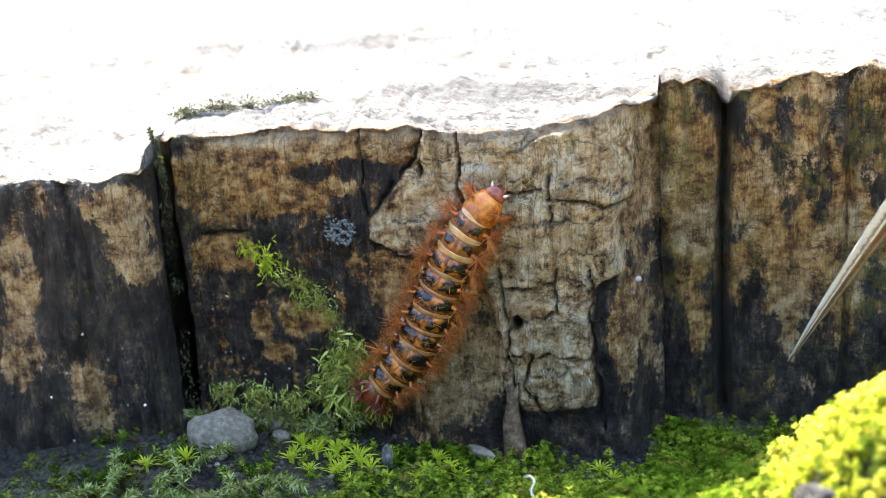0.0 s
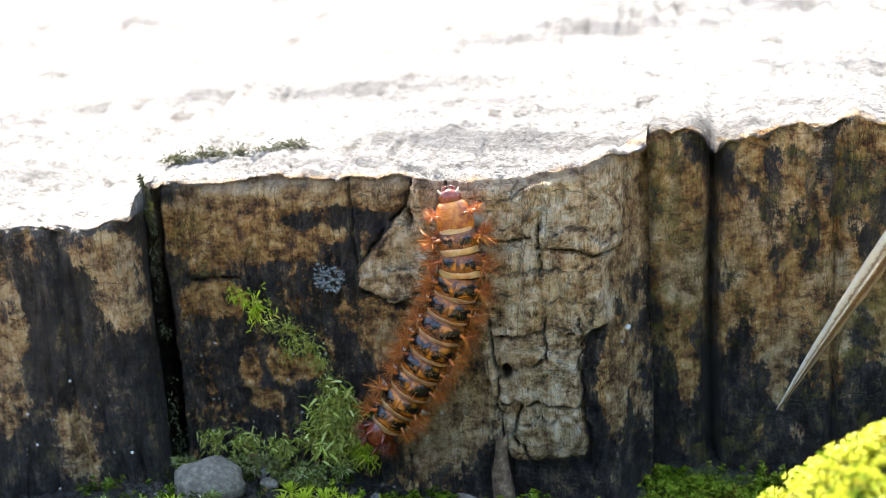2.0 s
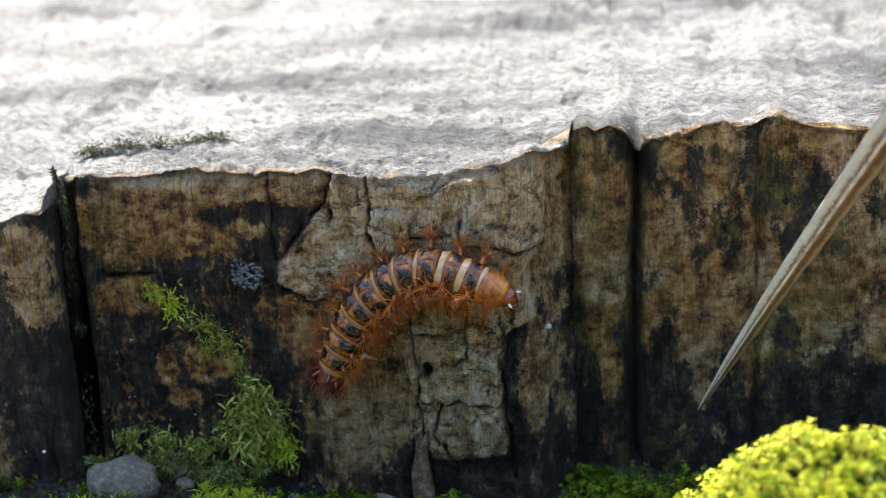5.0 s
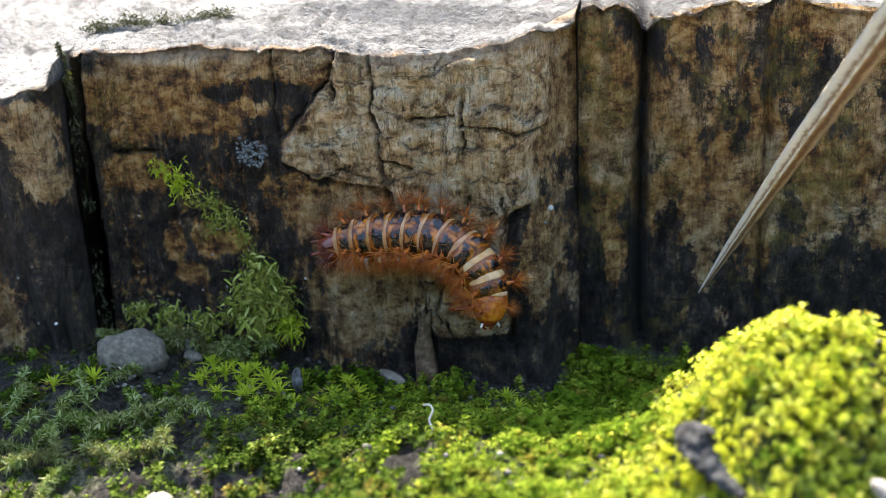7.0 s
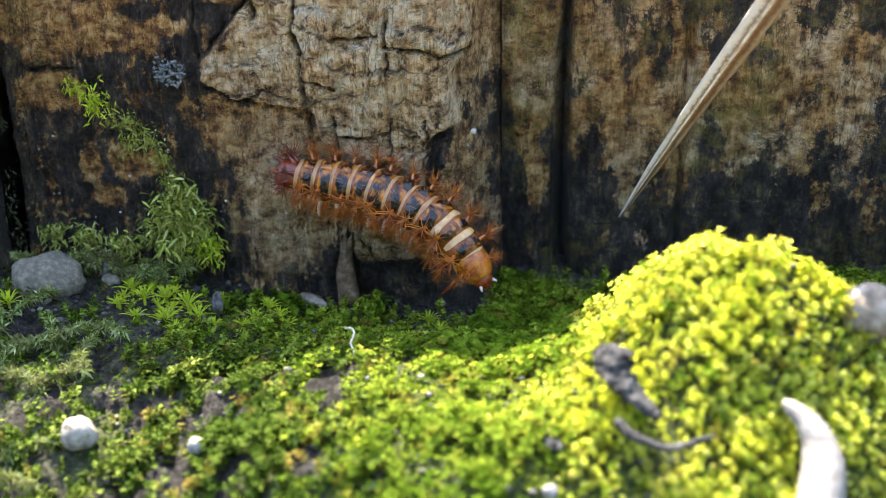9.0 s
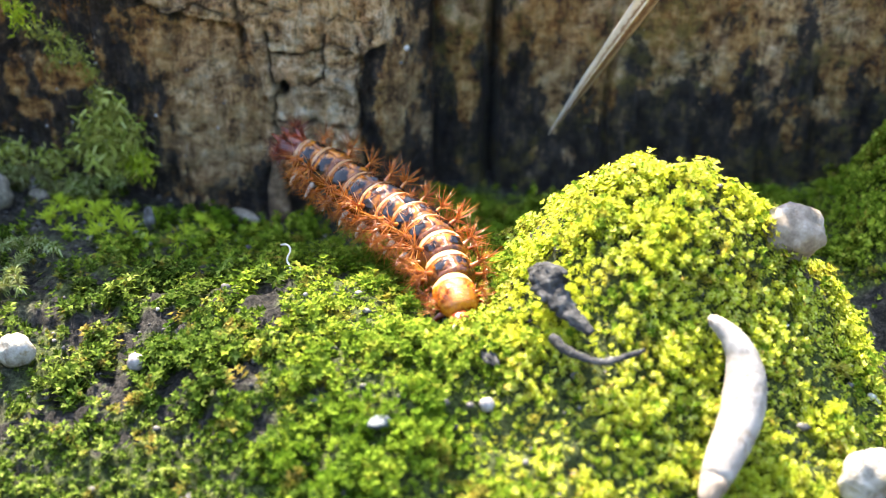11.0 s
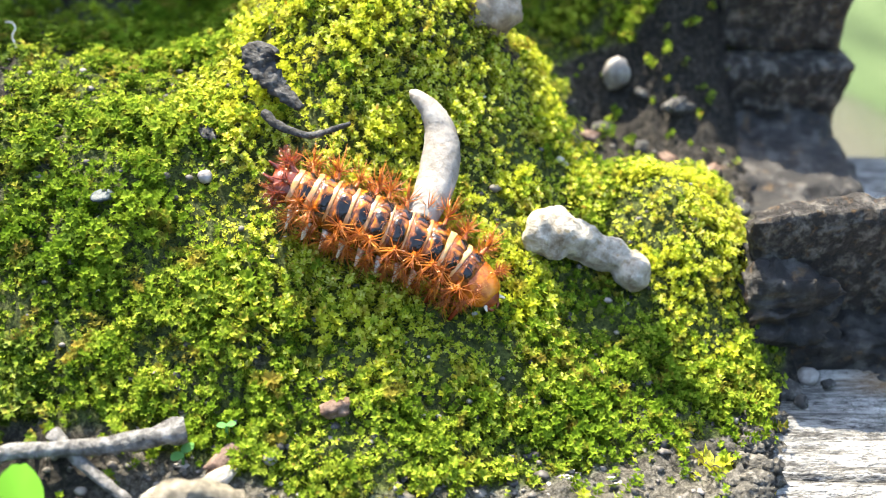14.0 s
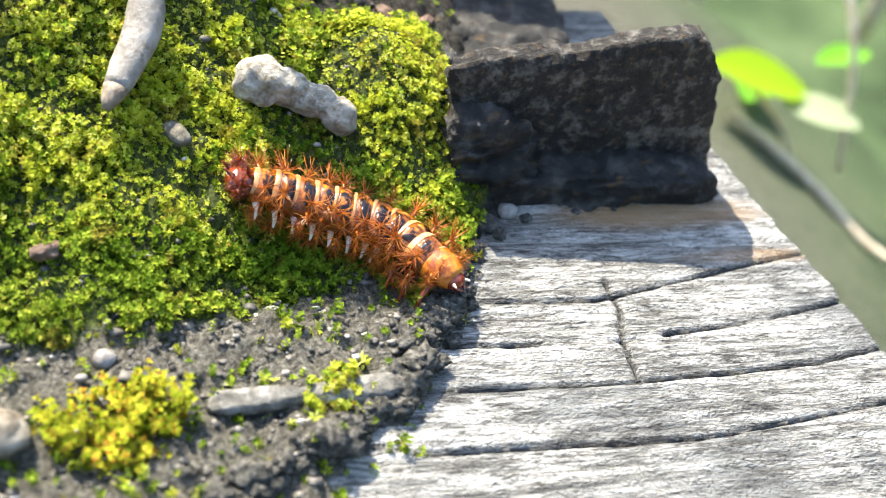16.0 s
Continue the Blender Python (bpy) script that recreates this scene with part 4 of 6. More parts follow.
# ---- far surroundings ----
def build_hedge():
    n, m, V = 220, 26, []
    for i in range(m):
        h = i / (m - 1)
        for j in range(n):
            a = 2 * math.pi * j / n
            d = Vector((math.cos(a), math.sin(a), h * 2))
            k = noise.fractal(d * 6, 1.0, 2.0, 5)
            top = 1250 + 350 * noise.fractal(Vector((math.cos(a) * 3, math.sin(a) * 3, 7)), 1, 2, 3)
            r = 3200 - 500 * h * h + 260 * k
            V.append((r * math.cos(a), r * math.sin(a), -230 + h * top))
    me = mesh_of("hedge", np.array(V), grid_faces(m, n, True))
    m1, nt, b = material("far_foliage", 0.8, 0.2)
    c = stops(nt, texture(nt, "noise", 0.012, 8), [(0.35, (0.012, 0.022, 0.007)), (0.5, (0.045, 0.085, 0.022)), (0.7, (0.12, 0.18, 0.05))])
    nt.links.new(c, b.inputs["Base Color"])
    return tagged(put("backdrop", me, m1), "blurred dark green hedge far behind", "hedge", kind="structure")


build_hedge()


# ---- moss ----
def shoot(rng, leaves=6, whorls=3, length=0.62, width=0.20, height=0.7, lift=0.5):
    """One small upright moss shoot: whorls of pointed folded leaves, with their place on it (0 base, 1 tip)."""
    V, F, A = [], [], []
    for w in range(whorls):
        h = height * (w + 0.4) / whorls
        size = length * (1 - 0.14 * w) * (0.85 + 0.3 * rng.rand())
        up = lift * (0.35 + 0.65 * w / max(1, whorls - 1))
        a0 = rng.rand() * 6.28
        for k in range(leaves):
            a = a0 + 6.283 * k / leaves + rng.randn() * 0.18
            c, s = math.cos(a), math.sin(a)
            n = len(V)
            wd = width * (0.8 + 0.4 * rng.rand())
            ln = size * (0.8 + 0.4 * rng.rand())
            tip = 1.0 - 0.5 * rng.rand()
            for r, d, z in ((0.04, 0.0, 0.0), (0.45, -1.0, 0.62), (0.5, 0.0, 0.48), (0.45, 1.0, 0.62), (1.0, 0.0, tip)):
                V.append((c * r * ln - s * d * wd * 0.5, s * r * ln + c * d * wd * 0.5, h + z * up * ln))
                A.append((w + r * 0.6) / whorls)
            F += [(n, n + 1, n + 2), (n, n + 2, n + 3), (n + 1, n + 4, n + 2), (n + 2, n + 4, n + 3)]
    return np.array(V), np.array(F), np.array(A)


def carpet(name, spots, kinds, mat, label, seed, scale=(0.75, 1.35), sink=0.25, category="moss"):
    """Many shoots set on the ground at the spots, joined into one mesh."""
    rng = np.random.RandomState(seed)
    variants = [shoot(rng, *kinds) for _ in range(9)]
    P = np.array(spots)
    e = 0.8
    Z = soil_height(P[:, 0], P[:, 1])
    GX = (soil_height(P[:, 0] + e, P[:, 1]) - soil_height(P[:, 0] - e, P[:, 1])) / (2 * e)
    GY = (soil_height(P[:, 0], P[:, 1] + e) - soil_height(P[:, 0], P[:, 1] - e)) / (2 * e)
    VV, FF, AA, base = [], [], [], 0
    R = ramp(0.25, 0.75, fbm(P[:, 0] / 2.6, P[:, 1] / 2.6, 415, 3))
    for (x, y), z, gx, gy, rise in zip(P, Z, GX, GY, R):
        v, f, tipness = variants[rng.randint(9)]
        up = np.array((-gx * 0.6 + rng.randn() * 0.42, -gy * 0.6 + rng.randn() * 0.42, 1.0))
        up /= np.linalg.norm(up)
        a = rng.rand() * 6.283
        u = np.cross((math.cos(a), math.sin(a), 0), up)
        u /= np.linalg.norm(u)
        w = np.cross(up, u)
        s = rng.uniform(*scale) * (0.80 + 0.42 * rise)
        VV.append(s * (v @ np.array((u, w, up))) + (x, y, z - sink * s + 0.9 * (rise - 0.4)))
        FF.append(f + base)
        AA.append(tipness)
        base += len(v)
    me = mesh_of(name, np.vstack(VV), np.vstack(FF), smooth=False, attrs={"brighter": np.concatenate(AA)})
    return tagged(put(name, me, mat), label, category, kind="stuff")


def scatter(x0, x1, y0, y1, step, keep, seed):
    rng = np.random.RandomState(seed)
    gx, gy = np.meshgrid(np.arange(x0, x1, step), np.arange(y0, y1, step))
    x = gx.ravel() + rng.uniform(-0.55, 0.55, gx.size) * step
    y = gy.ravel() + rng.uniform(-0.55, 0.55, gx.size) * step
    ok = rng.rand(x.size) < keep(x, y)
    return list(zip(x[ok], y[ok]))


build_spots = scatter(-18, 68, -66, 8, 0.37, lambda x, y: moss_cover(x, y) * (1 - 0.9 * sunny(x, y)) * (1 - olive(x, y)), 11)
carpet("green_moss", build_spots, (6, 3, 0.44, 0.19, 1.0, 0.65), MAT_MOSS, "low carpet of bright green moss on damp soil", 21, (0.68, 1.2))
carpet("olive_moss", scatter(-36, 26, -54, 3, 0.44, lambda x, y: moss_cover(x, y) * olive(x, y), 16), (7, 3, 0.56, 0.22, 1.1, 0.6), MAT_MOSS_OLIVE, "loose carpet of olive green moss on dark soil, darkened for shade", 26, (0.7, 1.2))
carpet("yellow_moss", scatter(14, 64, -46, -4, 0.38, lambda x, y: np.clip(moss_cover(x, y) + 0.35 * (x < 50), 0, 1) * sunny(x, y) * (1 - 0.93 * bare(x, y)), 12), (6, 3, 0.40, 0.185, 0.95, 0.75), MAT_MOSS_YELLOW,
       "dense yellow-green cushion moss covering the hummock, coloured as if sunlit", 22, (0.68, 1.2))
carpet("sparse_moss", scatter(30, 63, -66, -44, 1.1, lambda x, y: 0.42 * ramp(0.42, 0.58, fbm(x / 4, y / 4, 55)), 13), (6, 2, 0.5, 0.24, 0.5, 0.5), MAT_MOSS_YELLOW,
       "scattered yellow moss sprouts on bare soil", 23)
carpet("moss_tuft", scatter(33, 42, -64, -56.5, 0.62, lambda x, y: 1.0 * (np.hypot((x - 37.4) / 4, (y + 60.2) / 3) < 1), 14), (7, 5, 0.58, 0.22, 2.2, 0.8), MAT_TUFT,
       "taller tuft of yellow-green moss with orange tips", 24, (0.8, 1.3))
carpet("moss_tuft", scatter(49, 54, -60, -57, 0.6, lambda x, y: 1.0 * (np.hypot((x - 51.5) / 2.4, (y + 58.9) / 1.3) < 1), 15), (7, 4, 0.5, 0.2, 1.2, 0.7), MAT_MOSS_YELLOW,
       "small tuft of yellow moss beside a wood splinter", 25)


def star_plant(x, y, size, seed, leaves=26):
    """A larger star-shaped moss plant of long narrow leaves."""
    rng = np.random.RandomState(seed)
    t = thing("star_moss", x, y, float(soil_height(x, y)) - 0.1)
    for k in range(leaves):
        a = 6.283 * k * 0.382 + rng.randn() * 0.1
        up = 0.6 + 0.85 * k / leaves + 0.14 * rng.randn()
        L = size * (1 - 0.25 * k / leaves) * (0.85 + 0.3 * rng.rand())
        V, F = [], []
        for i in range(5):
            s = i / 4
            r = L * s * math.cos(up) * (1 - 0.12 * s)
            z = 0.5 + L * (s * math.sin(up) - 0.35 * s * s)
            w = 0.062 * size / 2 * math.sin(math.pi * (0.18 + 0.80 * s)) + 0.01
            V += [(r, -w, z + 0.05), (r, 0, z), (r, w, z + 0.05)]
        F = grid_faces(5, 3).tolist()
        put("leaf", mesh_of("leaf", np.array(V), F), MAT_STARMOSS, t, m=at(0, 0, 0, 0, 0, math.degrees(a)))
    put("stem", mesh_of("stem", *tube([(0, 0, -0.6), (0, 0, 0.4), (0, 0, 1.0)], [0.12, 0.12, 0.06], 6)), MAT_STARMOSS, t)
    return tagged(t, "bright green star-shaped moss plant with narrow leaves", "moss plant", "star moss plants at the stump")


for k, (sx, sy, sz) in enumerate(((-7.3, -6.5, 2.6), (-9.2, -6.2, 2.7), (-10.6, -7.6, 2.2), (-5.8, -8.2, 2.0), (-8.4, -9.0, 2.2), (13.0, -5.0, 1.7), (14.2, -7.0, 1.6), (11.8, -8.0, 1.5), (15.8, -8.4, 1.4),
                                  (-22.5, -10.5, 2.4), (-20.8, -11.0, 2.2), (-24, -12, 2.0), (5.0, -4.6, 1.4), (-12.5, -5.4, 2.2), (-17.0, -1.6, 2.0), (-14.8, -1.8, 2.0), (-19.5, -2.0, 1.8), (-0.5, -5.5, 1.6), (0.6, -6.5, 1.5), (-1.5, -7.0, 1.5))):
    star_plant(sx, sy, sz * 0.95, 500 + k)
rng_s = np.random.RandomState(33)
for k in range(24):
    star_plant(rng_s.uniform(-14, 4), rng_s.uniform(-11, -3), rng_s.uniform(1.1, 1.7), 560 + k, 20)


def frond(points, length, seed):
    """A trailing moss stem clothed in narrow leaves."""
    rng = np.random.RandomState(seed)
    P = smooth_line(points, max(6, int(len(points) * 9)))
    parts = [tube(P, [0.10] * len(P), 5)]
    for p, q in zip(P[:-1], P[1:]):
        for _ in range(14):
            t = (q - p) / np.linalg.norm(q - p)
            d = t * rng.uniform(-0.1, 0.9) + rng.randn(3) * 0.75
            d /= np.linalg.norm(d)
            L = length * rng.uniform(0.4, 1.0)
            side = np.cross(d, rng.randn(3))
            side *= 0.075 / np.linalg.norm(side)
            b0 = p + (q - p) * rng.rand()
            parts.append((np.array([b0, b0 + d * L * 0.45 + side, b0 + d * L * 0.5 + np.array((0, 0, -0.03)), b0 + d * L * 0.45 - side, b0 + d * L + np.array((0, 0, -0.15 * L))]),
                          [(0, 1, 2), (0, 2, 3), (1, 4, 2), (2, 4, 3)]))
    return join(parts)


def clump(size, count, seed, droop=0.35):
    """A bunch of long thin curved leaves that spring outwards (-y) from one point."""
    rng = np.random.RandomState(seed)
    parts = []
    for _ in range(count):
        d = rng.randn(3)
        d[1] = -abs(d[1]) * 0.7
        d /= np.linalg.norm(d)
        side = np.cross(d, rng.randn(3))
        side /= np.linalg.norm(side)
        L, w = size * rng.uniform(0.2, 0.55), size * rng.uniform(0.028, 0.052)
        o = rng.randn(3) * size * 0.38
        o[1] = -abs(o[1])
        V = []
        for k in range(4):
            s = k / 3
            p = o + d * L * s + np.array((0, 0, -droop * L * s * s))
            ww = w * (0.5, 1.0, 0.8, 0.05)[k]
            V += [p - side * ww, p + side * ww]
        parts.append((np.array(V), [(0, 1, 3, 2), (2, 3, 5, 4), (4, 5, 7, 6)]))
    return join(parts)


def hanging_moss():
    t = thing("hanging_moss", -13, -0.6, 12)
    for k, (x, z, s, n, brighter) in enumerate(((-17.0, 16.4, 1.3, 40, 1), (-15.3, 15.2, 1.8, 60, 1), (-14.2, 13.6, 1.4, 50, 0), (-12.6, 13.2, 2.0, 90, 0), (-11.2, 12.0, 2.0, 90, 0), (-12.8, 11.4, 1.7, 70, 0), (-10.2, 10.2, 1.6, 70, 0),
                                             (-9.4, 8.4, 1.7, 70, 0), (-8.6, 6.8, 2.2, 120, 0), (-9.8, 5.2, 2.4, 130, 0), (-7.4, 4.8, 2.2, 110, 0), (-11.6, 3.4, 1.7, 70, 0), (-9.0, 2.6, 2.4, 130, 0), (-6.6, 2.4, 2.0, 100, 1), (-20.5, 3.0, 1.6, 80, 0), (-17.5, 2.6, 1.8, 90, 0), (-14.2, 2.2, 1.8, 90, 0))):
        v, f = clump(s * (0.72 if 1 < k < 8 else 0.95), int(n * (1.6 if 1 < k < 8 else 2.6)), 60 + k)
        put("tuft", mesh_of("tuft", v, f, smooth=False), MAT_STARMOSS if brighter else MAT_HANGING, t, "fresh green tuft" if brighter else "", at(x + 13, -0.2 - 0.08 * max(0, 8 - z), z - 12))
    return tagged(t, "straggling tufts of thin-leaved olive moss on the stump", "moss")


hanging_moss()


def feather_bank():
    parts = []
    rng = np.random.RandomState(19)
    for k in range(46):
        x, y = rng.uniform(-27, -12), rng.uniform(-34, -12)
        a = rng.uniform(0, 6.28)
        z = float(soil_height(x, y))
        dx, dy = math.cos(a), math.sin(a)
        parts.append(frond([(x, y, z + 0.2), (x + 2 * dx, y + 2 * dy, z + 1.2), (x + 4.2 * dx, y + 4.2 * dy, z + 0.9 + rng.rand() * 0.6)], 1.0, 700 + k))
    for k in range(26):
        x, y = rng.uniform(-22, -8), rng.uniform(-3.5, -1.2)
        z = float(soil_height(x, y))
        parts.append(frond([(x, y, z), (x + rng.uniform(-1, 1), y - 0.6, z + 1.4), (x + rng.uniform(-2, 2), y - 1.2, z + 2.0)], 1.0, 800 + k))
    me = mesh_of("feather_moss", *join(parts), smooth=False)
    return tagged(put("feather_moss", me, MAT_FEATHER), "tangle of pale feathery moss shoots on soil", "moss", kind="stuff")


feather_bank()


# ---- stones and litter ----
def stone(name, x, y, size, mat, label, seed, rz=0, category="stone", lump=0.18, sink=0.3, lift=None, group=""):
    v, f = pebble(*size, seed, 14 if max(size) > 1 else 8, lump)
    z = float(soil_height(x, y)) + size[2] * (1 - sink) if lift is None else lift
    ob = put(name, mesh_of(name, v, f), mat, m=at(x, y, z, 0, 0, rz))
    return tagged(ob, label, category, group)


stone("stone", -19.4, -6.4, (3.1, 2.4, 2.0), MAT_GREY_STONE, "rounded grey stone at the foot of the stump", 1, 10, sink=0.65)
stone("pebble", -8.4, -27.0, (1.25, 1.1, 1.2), MAT_WHITE_STONE, "cream white pebble on dark soil", 2, sink=0.2, group="pale pebbles")
stone("pebble", 0.5, -28.4, (0.65, 0.6, 0.62), MAT_QUARTZ, "pinkish pebble among green moss", 3, sink=0.0, group="pale pebbles")
stone("pebble", -16.0, -2.6, (0.65, 0.6, 0.6), MAT_QUARTZ, "small pale pebble beside the grey stone", 4, sink=0.0, group="pale pebbles")
stone("pebble", -15.0, -4.0, (0.9, 0.7, 0.7), MAT_GREY_STONE, "small blue-grey pebble beside the grey stone", 5, sink=0.0)
stone("pebble", 42.0, -39.6, (1.4, 0.75, 0.7), MAT_GREY_STONE, "pale grey oval pebble in moss", 6, -50, sink=-0.2)
stone("pebble", 24.4, -34.0, (0.5, 0.48, 0.46), MAT_QUARTZ, "bright white round grain on moss", 7, sink=-0.6, group="white grains")
stone("pebble", 29.1, -50.4, (0.5, 0.5, 0.5), MAT_QUARTZ, "bright white round grain on moss", 8, sink=-0.4, group="white grains")
stone("pebble", 36.8, -54.8, (0.75, 0.7, 0.65), MAT_QUARTZ, "bright white grain on bare soil", 9, sink=0.0, group="white grains")
stone("pebble", 17.8, -35.6, (0.75, 0.6, 0.25), MAT_FLAKE, "bluish grey flat flake in moss", 10, 40, sink=-0.9, lump=0.4)
stone("pebble", 30.1, -60.8, (2.4, 1.9, 1.35), MAT_TAN_STONE, "smooth tan round pebble on soil", 11, sink=0.1)
stone("stone", 24.6, -55.6, (3.4, 2.6, 2.3), MAT_GREY_STONE, "angular grey stone on soil", 12, 30, lump=0.4, sink=0.3)
stone("pebble", 26.0, -51.9, (1.6, 0.6, 0.5), MAT_WHITE_STONE, "elongated white pebble in litter", 13, 40, sink=0.0, group="pale pebbles")
stone("pebble", 23.7, -52.6, (0.8, 0.7, 0.6), MAT_WHITE_STONE, "white pebble in litter", 14, sink=0.0, group="pale pebbles")
stone("pebble", 22.6, -53.4, (1.3, 0.9, 0.7), MAT_WHITE_STONE, "white pebble in litter", 24, 20, sink=0.0, group="pale pebbles")
stone("pebble", 3.9, -43.6, (1.0, 1.4, 0.5), MAT_TAN_STONE, "pale brown flat flake lying on moss", 15, 30, sink=-0.8)
stone("pebble", 9.0, -48.0, (1.2, 0.9, 0.6), MAT_TAN_STONE, "reddish tan pebble beside the twig", 16, sink=-0.2)
stone("pebble", 33.2, -47.6, (1.1, 0.7, 0.5), MAT_RUSSET, "dark brown pebble half sunk in moss", 17, 20, sink=0.3, lump=0.4)
stone("pebble", 67.6, -41.2, (0.9, 0.7, 0.65), MAT_QUARTZ, "white pebble at the foot of rotten wood", 18, lift=-9.3)
stone("pebble", 65.6, -42.6, (1.2, 0.9, 0.7), MAT_BARK, "grey pebble at the foot of rotten wood", 19, lift=-9.3)
for k, (px, py, pr) in enumerate(((73.4, -41.2, 0.30), (69.0, -41.9, 0.42), (66.4, -43.6, 0.5), (76.8, -41.0, 0.25))):
    stone("pebble", px, py, (pr * 1.3, pr, pr * 0.8), MAT_BARK, "small grey pebble at the foot of rotten wood", 60 + k, 25 * k, lump=0.45, lift=-9.6 + pr * 0.5, group="pebbles at the rotten wood")
stone("stone", 56.8, -15.0, (1.1, 0.9, 1.5), MAT_QUARTZ, "tall pale stone in the dark hollow", 71, sink=0.1)
for k, (px, py, pr) in enumerate(((54.0, -20.5, 0.8), (55.6, -18.2, 1.0), (58.4, -20.8, 0.7), (60.2, -23.0, 0.9), (52.6, -16.4, 0.7), (61.6, -18.4, 1.1), (63.4, -24.5, 0.8), (64.2, -29.5, 0.9), (58.8, -16.4, 0.6))):
    stone("pebble", px, py, (pr * 1.1, pr * 0.75, pr * 0.6), (MAT_RUSSET, MAT_BARK, MAT_BARK)[k % 3], ("brown", "dark grey", "dark grey")[k % 3] + " crumb of rotten wood in the dark hollow", 80 + k, 40 * k, lump=0.4, sink=0.2, category="wood crumb", group="crumbs in the hollow")
stone("bark_chip", 5.9, -39.4, (0.6, 2.0, 0.4), MAT_BARK, "dark grey strip of bark sunk in moss", 72, -20, category="bark", lump=0.5, sink=-0.9)
stone("bark_chip", 24.2, -30.8, (0.5, 1.6, 0.35), MAT_BARK, "dark grey strip of bark sunk in moss", 73, 30, category="bark", lump=0.5, sink=-0.9)
stone("stone", 44.4, -21.4, (2.3, 2.0, 1.8), MAT_TAN_STONE, "brown cap-shaped stone resting on the hummock", 20, lump=0.25, sink=0.3)
stone("bark_chip", -5.0, -5.6, (0.5, 0.4, 1.1), MAT_TWIG, "small pale wood chip standing in moss", 21, category="wood chip", sink=0.0)
stone("bark_chip", 2.6, -2.6, (1.6, 0.5, 0.5), MAT_TAN_STONE, "curled brown leaf scrap at the stump", 22, -35, category="leaf scrap", sink=-0.3)
stone("bark_chip", 26.8, -50.0, (1.9, 0.7, 0.5), MAT_RUSSET, "reddish brown bark chip in litter", 23, 40, category="bark", lump=0.4, sink=0.0)


def seed_pod():
    c = smooth_line([(38.1, -29.6, 6.6), (39.6, -30.6, 5.6), (40.3, -32.1, 4.2), (39.9, -34.5, 2.6), (38.7, -37.1, 1.3), (37.3, -39.9, 0.0)], 30)
    s = np.linspace(0, 1, 30)
    r = 1.36 * np.minimum(1, (s / 0.55 + 0.10)) ** 0.6 * np.sqrt(np.clip(1 - ((s - 0.45) / 0.56).clip(0) ** 2.6, 0.01, 1))
    r[0] = 0.15
    pod = thing("seed_pod", 39.5, -34, 2)
    o = np.array((39.5, -34, 2))
    v, f = tube(c[:27], r[:27], 20, 0.85, rough=0.06, seed=4)
    put("husk", mesh_of("husk", v - o, f), MAT_POD, pod)
    # lower end split off only to colour it as shaded
    v, f = tube(c[26:], r[26:] * 1.004, 20, 0.85, rough=0.06, seed=5)
    put("tip", mesh_of("tip", v - o, f), MAT_POD_SHADE, pod, "lower end in browner colour for shade")
    return tagged(pod, "smooth curved off-white pod with grey freckles on moss", "pod")


seed_pod()


def knobbly_stone():
    parts = []
    for x, y, z, a, b, c, sd in ((48.4, -35.4, -1.1, 2.15, 1.9, 1.8, 31), (50.3, -35.4, -1.7, 1.9, 1.5, 1.45, 32), (52.4, -35.9, -2.4, 1.9, 1.35, 1.25, 33), (54.2, -36.9, -3.2, 1.35, 1.4, 1.5, 34)):
        v, f = pebble(a, b, c, sd, 18, 0.22, 1.3)
        parts.append((v + (x, y, z), f))
    v, f = join(parts)
    ob = put("chalk_stone", mesh_of("chalk_stone", v, f), MAT_WHITE_STONE)
    rm = ob.modifiers.new("fuse", "REMESH")
    rm.mode, rm.voxel_size, rm.use_smooth_shade = "VOXEL", 0.16 * MM, True
    return tagged(ob, "knobbly white chalky stone with brown hollows on moss", "stone")


knobbly_stone()


def bark_curl():
    c = smooth_line([(28.3, -27.6, 8.6), (27.9, -28.8, 8.0), (29.0, -30.1, 7.0), (30.7, -31.3, 6.0)], 16)
    v, f = tube(smooth_line(c, 34), np.interp(np.linspace(0, 1, 34), [0, 0.15, 0.6, 1], [0.6, 1.2, 0.85, 0.35]), 18, 0.5, rough=0.75, seed=8)
    t = thing("bark_curl", 28.5, -29, 7)
    put("flake", mesh_of("flake", v - (28.5, -29, 7), f), MAT_BARK, t)
    c2 = smooth_line([(28.2, -31.6, 5.8), (29.3, -32.6, 5.4), (31.3, -33.0, 5.0), (33.0, -32.4, 5.2), (34.0, -32.0, 5.4)], 18)
    v, f = tube(c2, np.interp(np.linspace(0, 1, 18), [0, 0.5, 1], [0.34, 0.24, 0.13]), 8, rough=0.45, seed=9)
    put("strip", mesh_of("strip", v - (28.5, -29, 7), f), MAT_BARK, t)
    return tagged(t, "wrinkled dark grey curl of bark with a thin strip", "bark")


bark_curl()


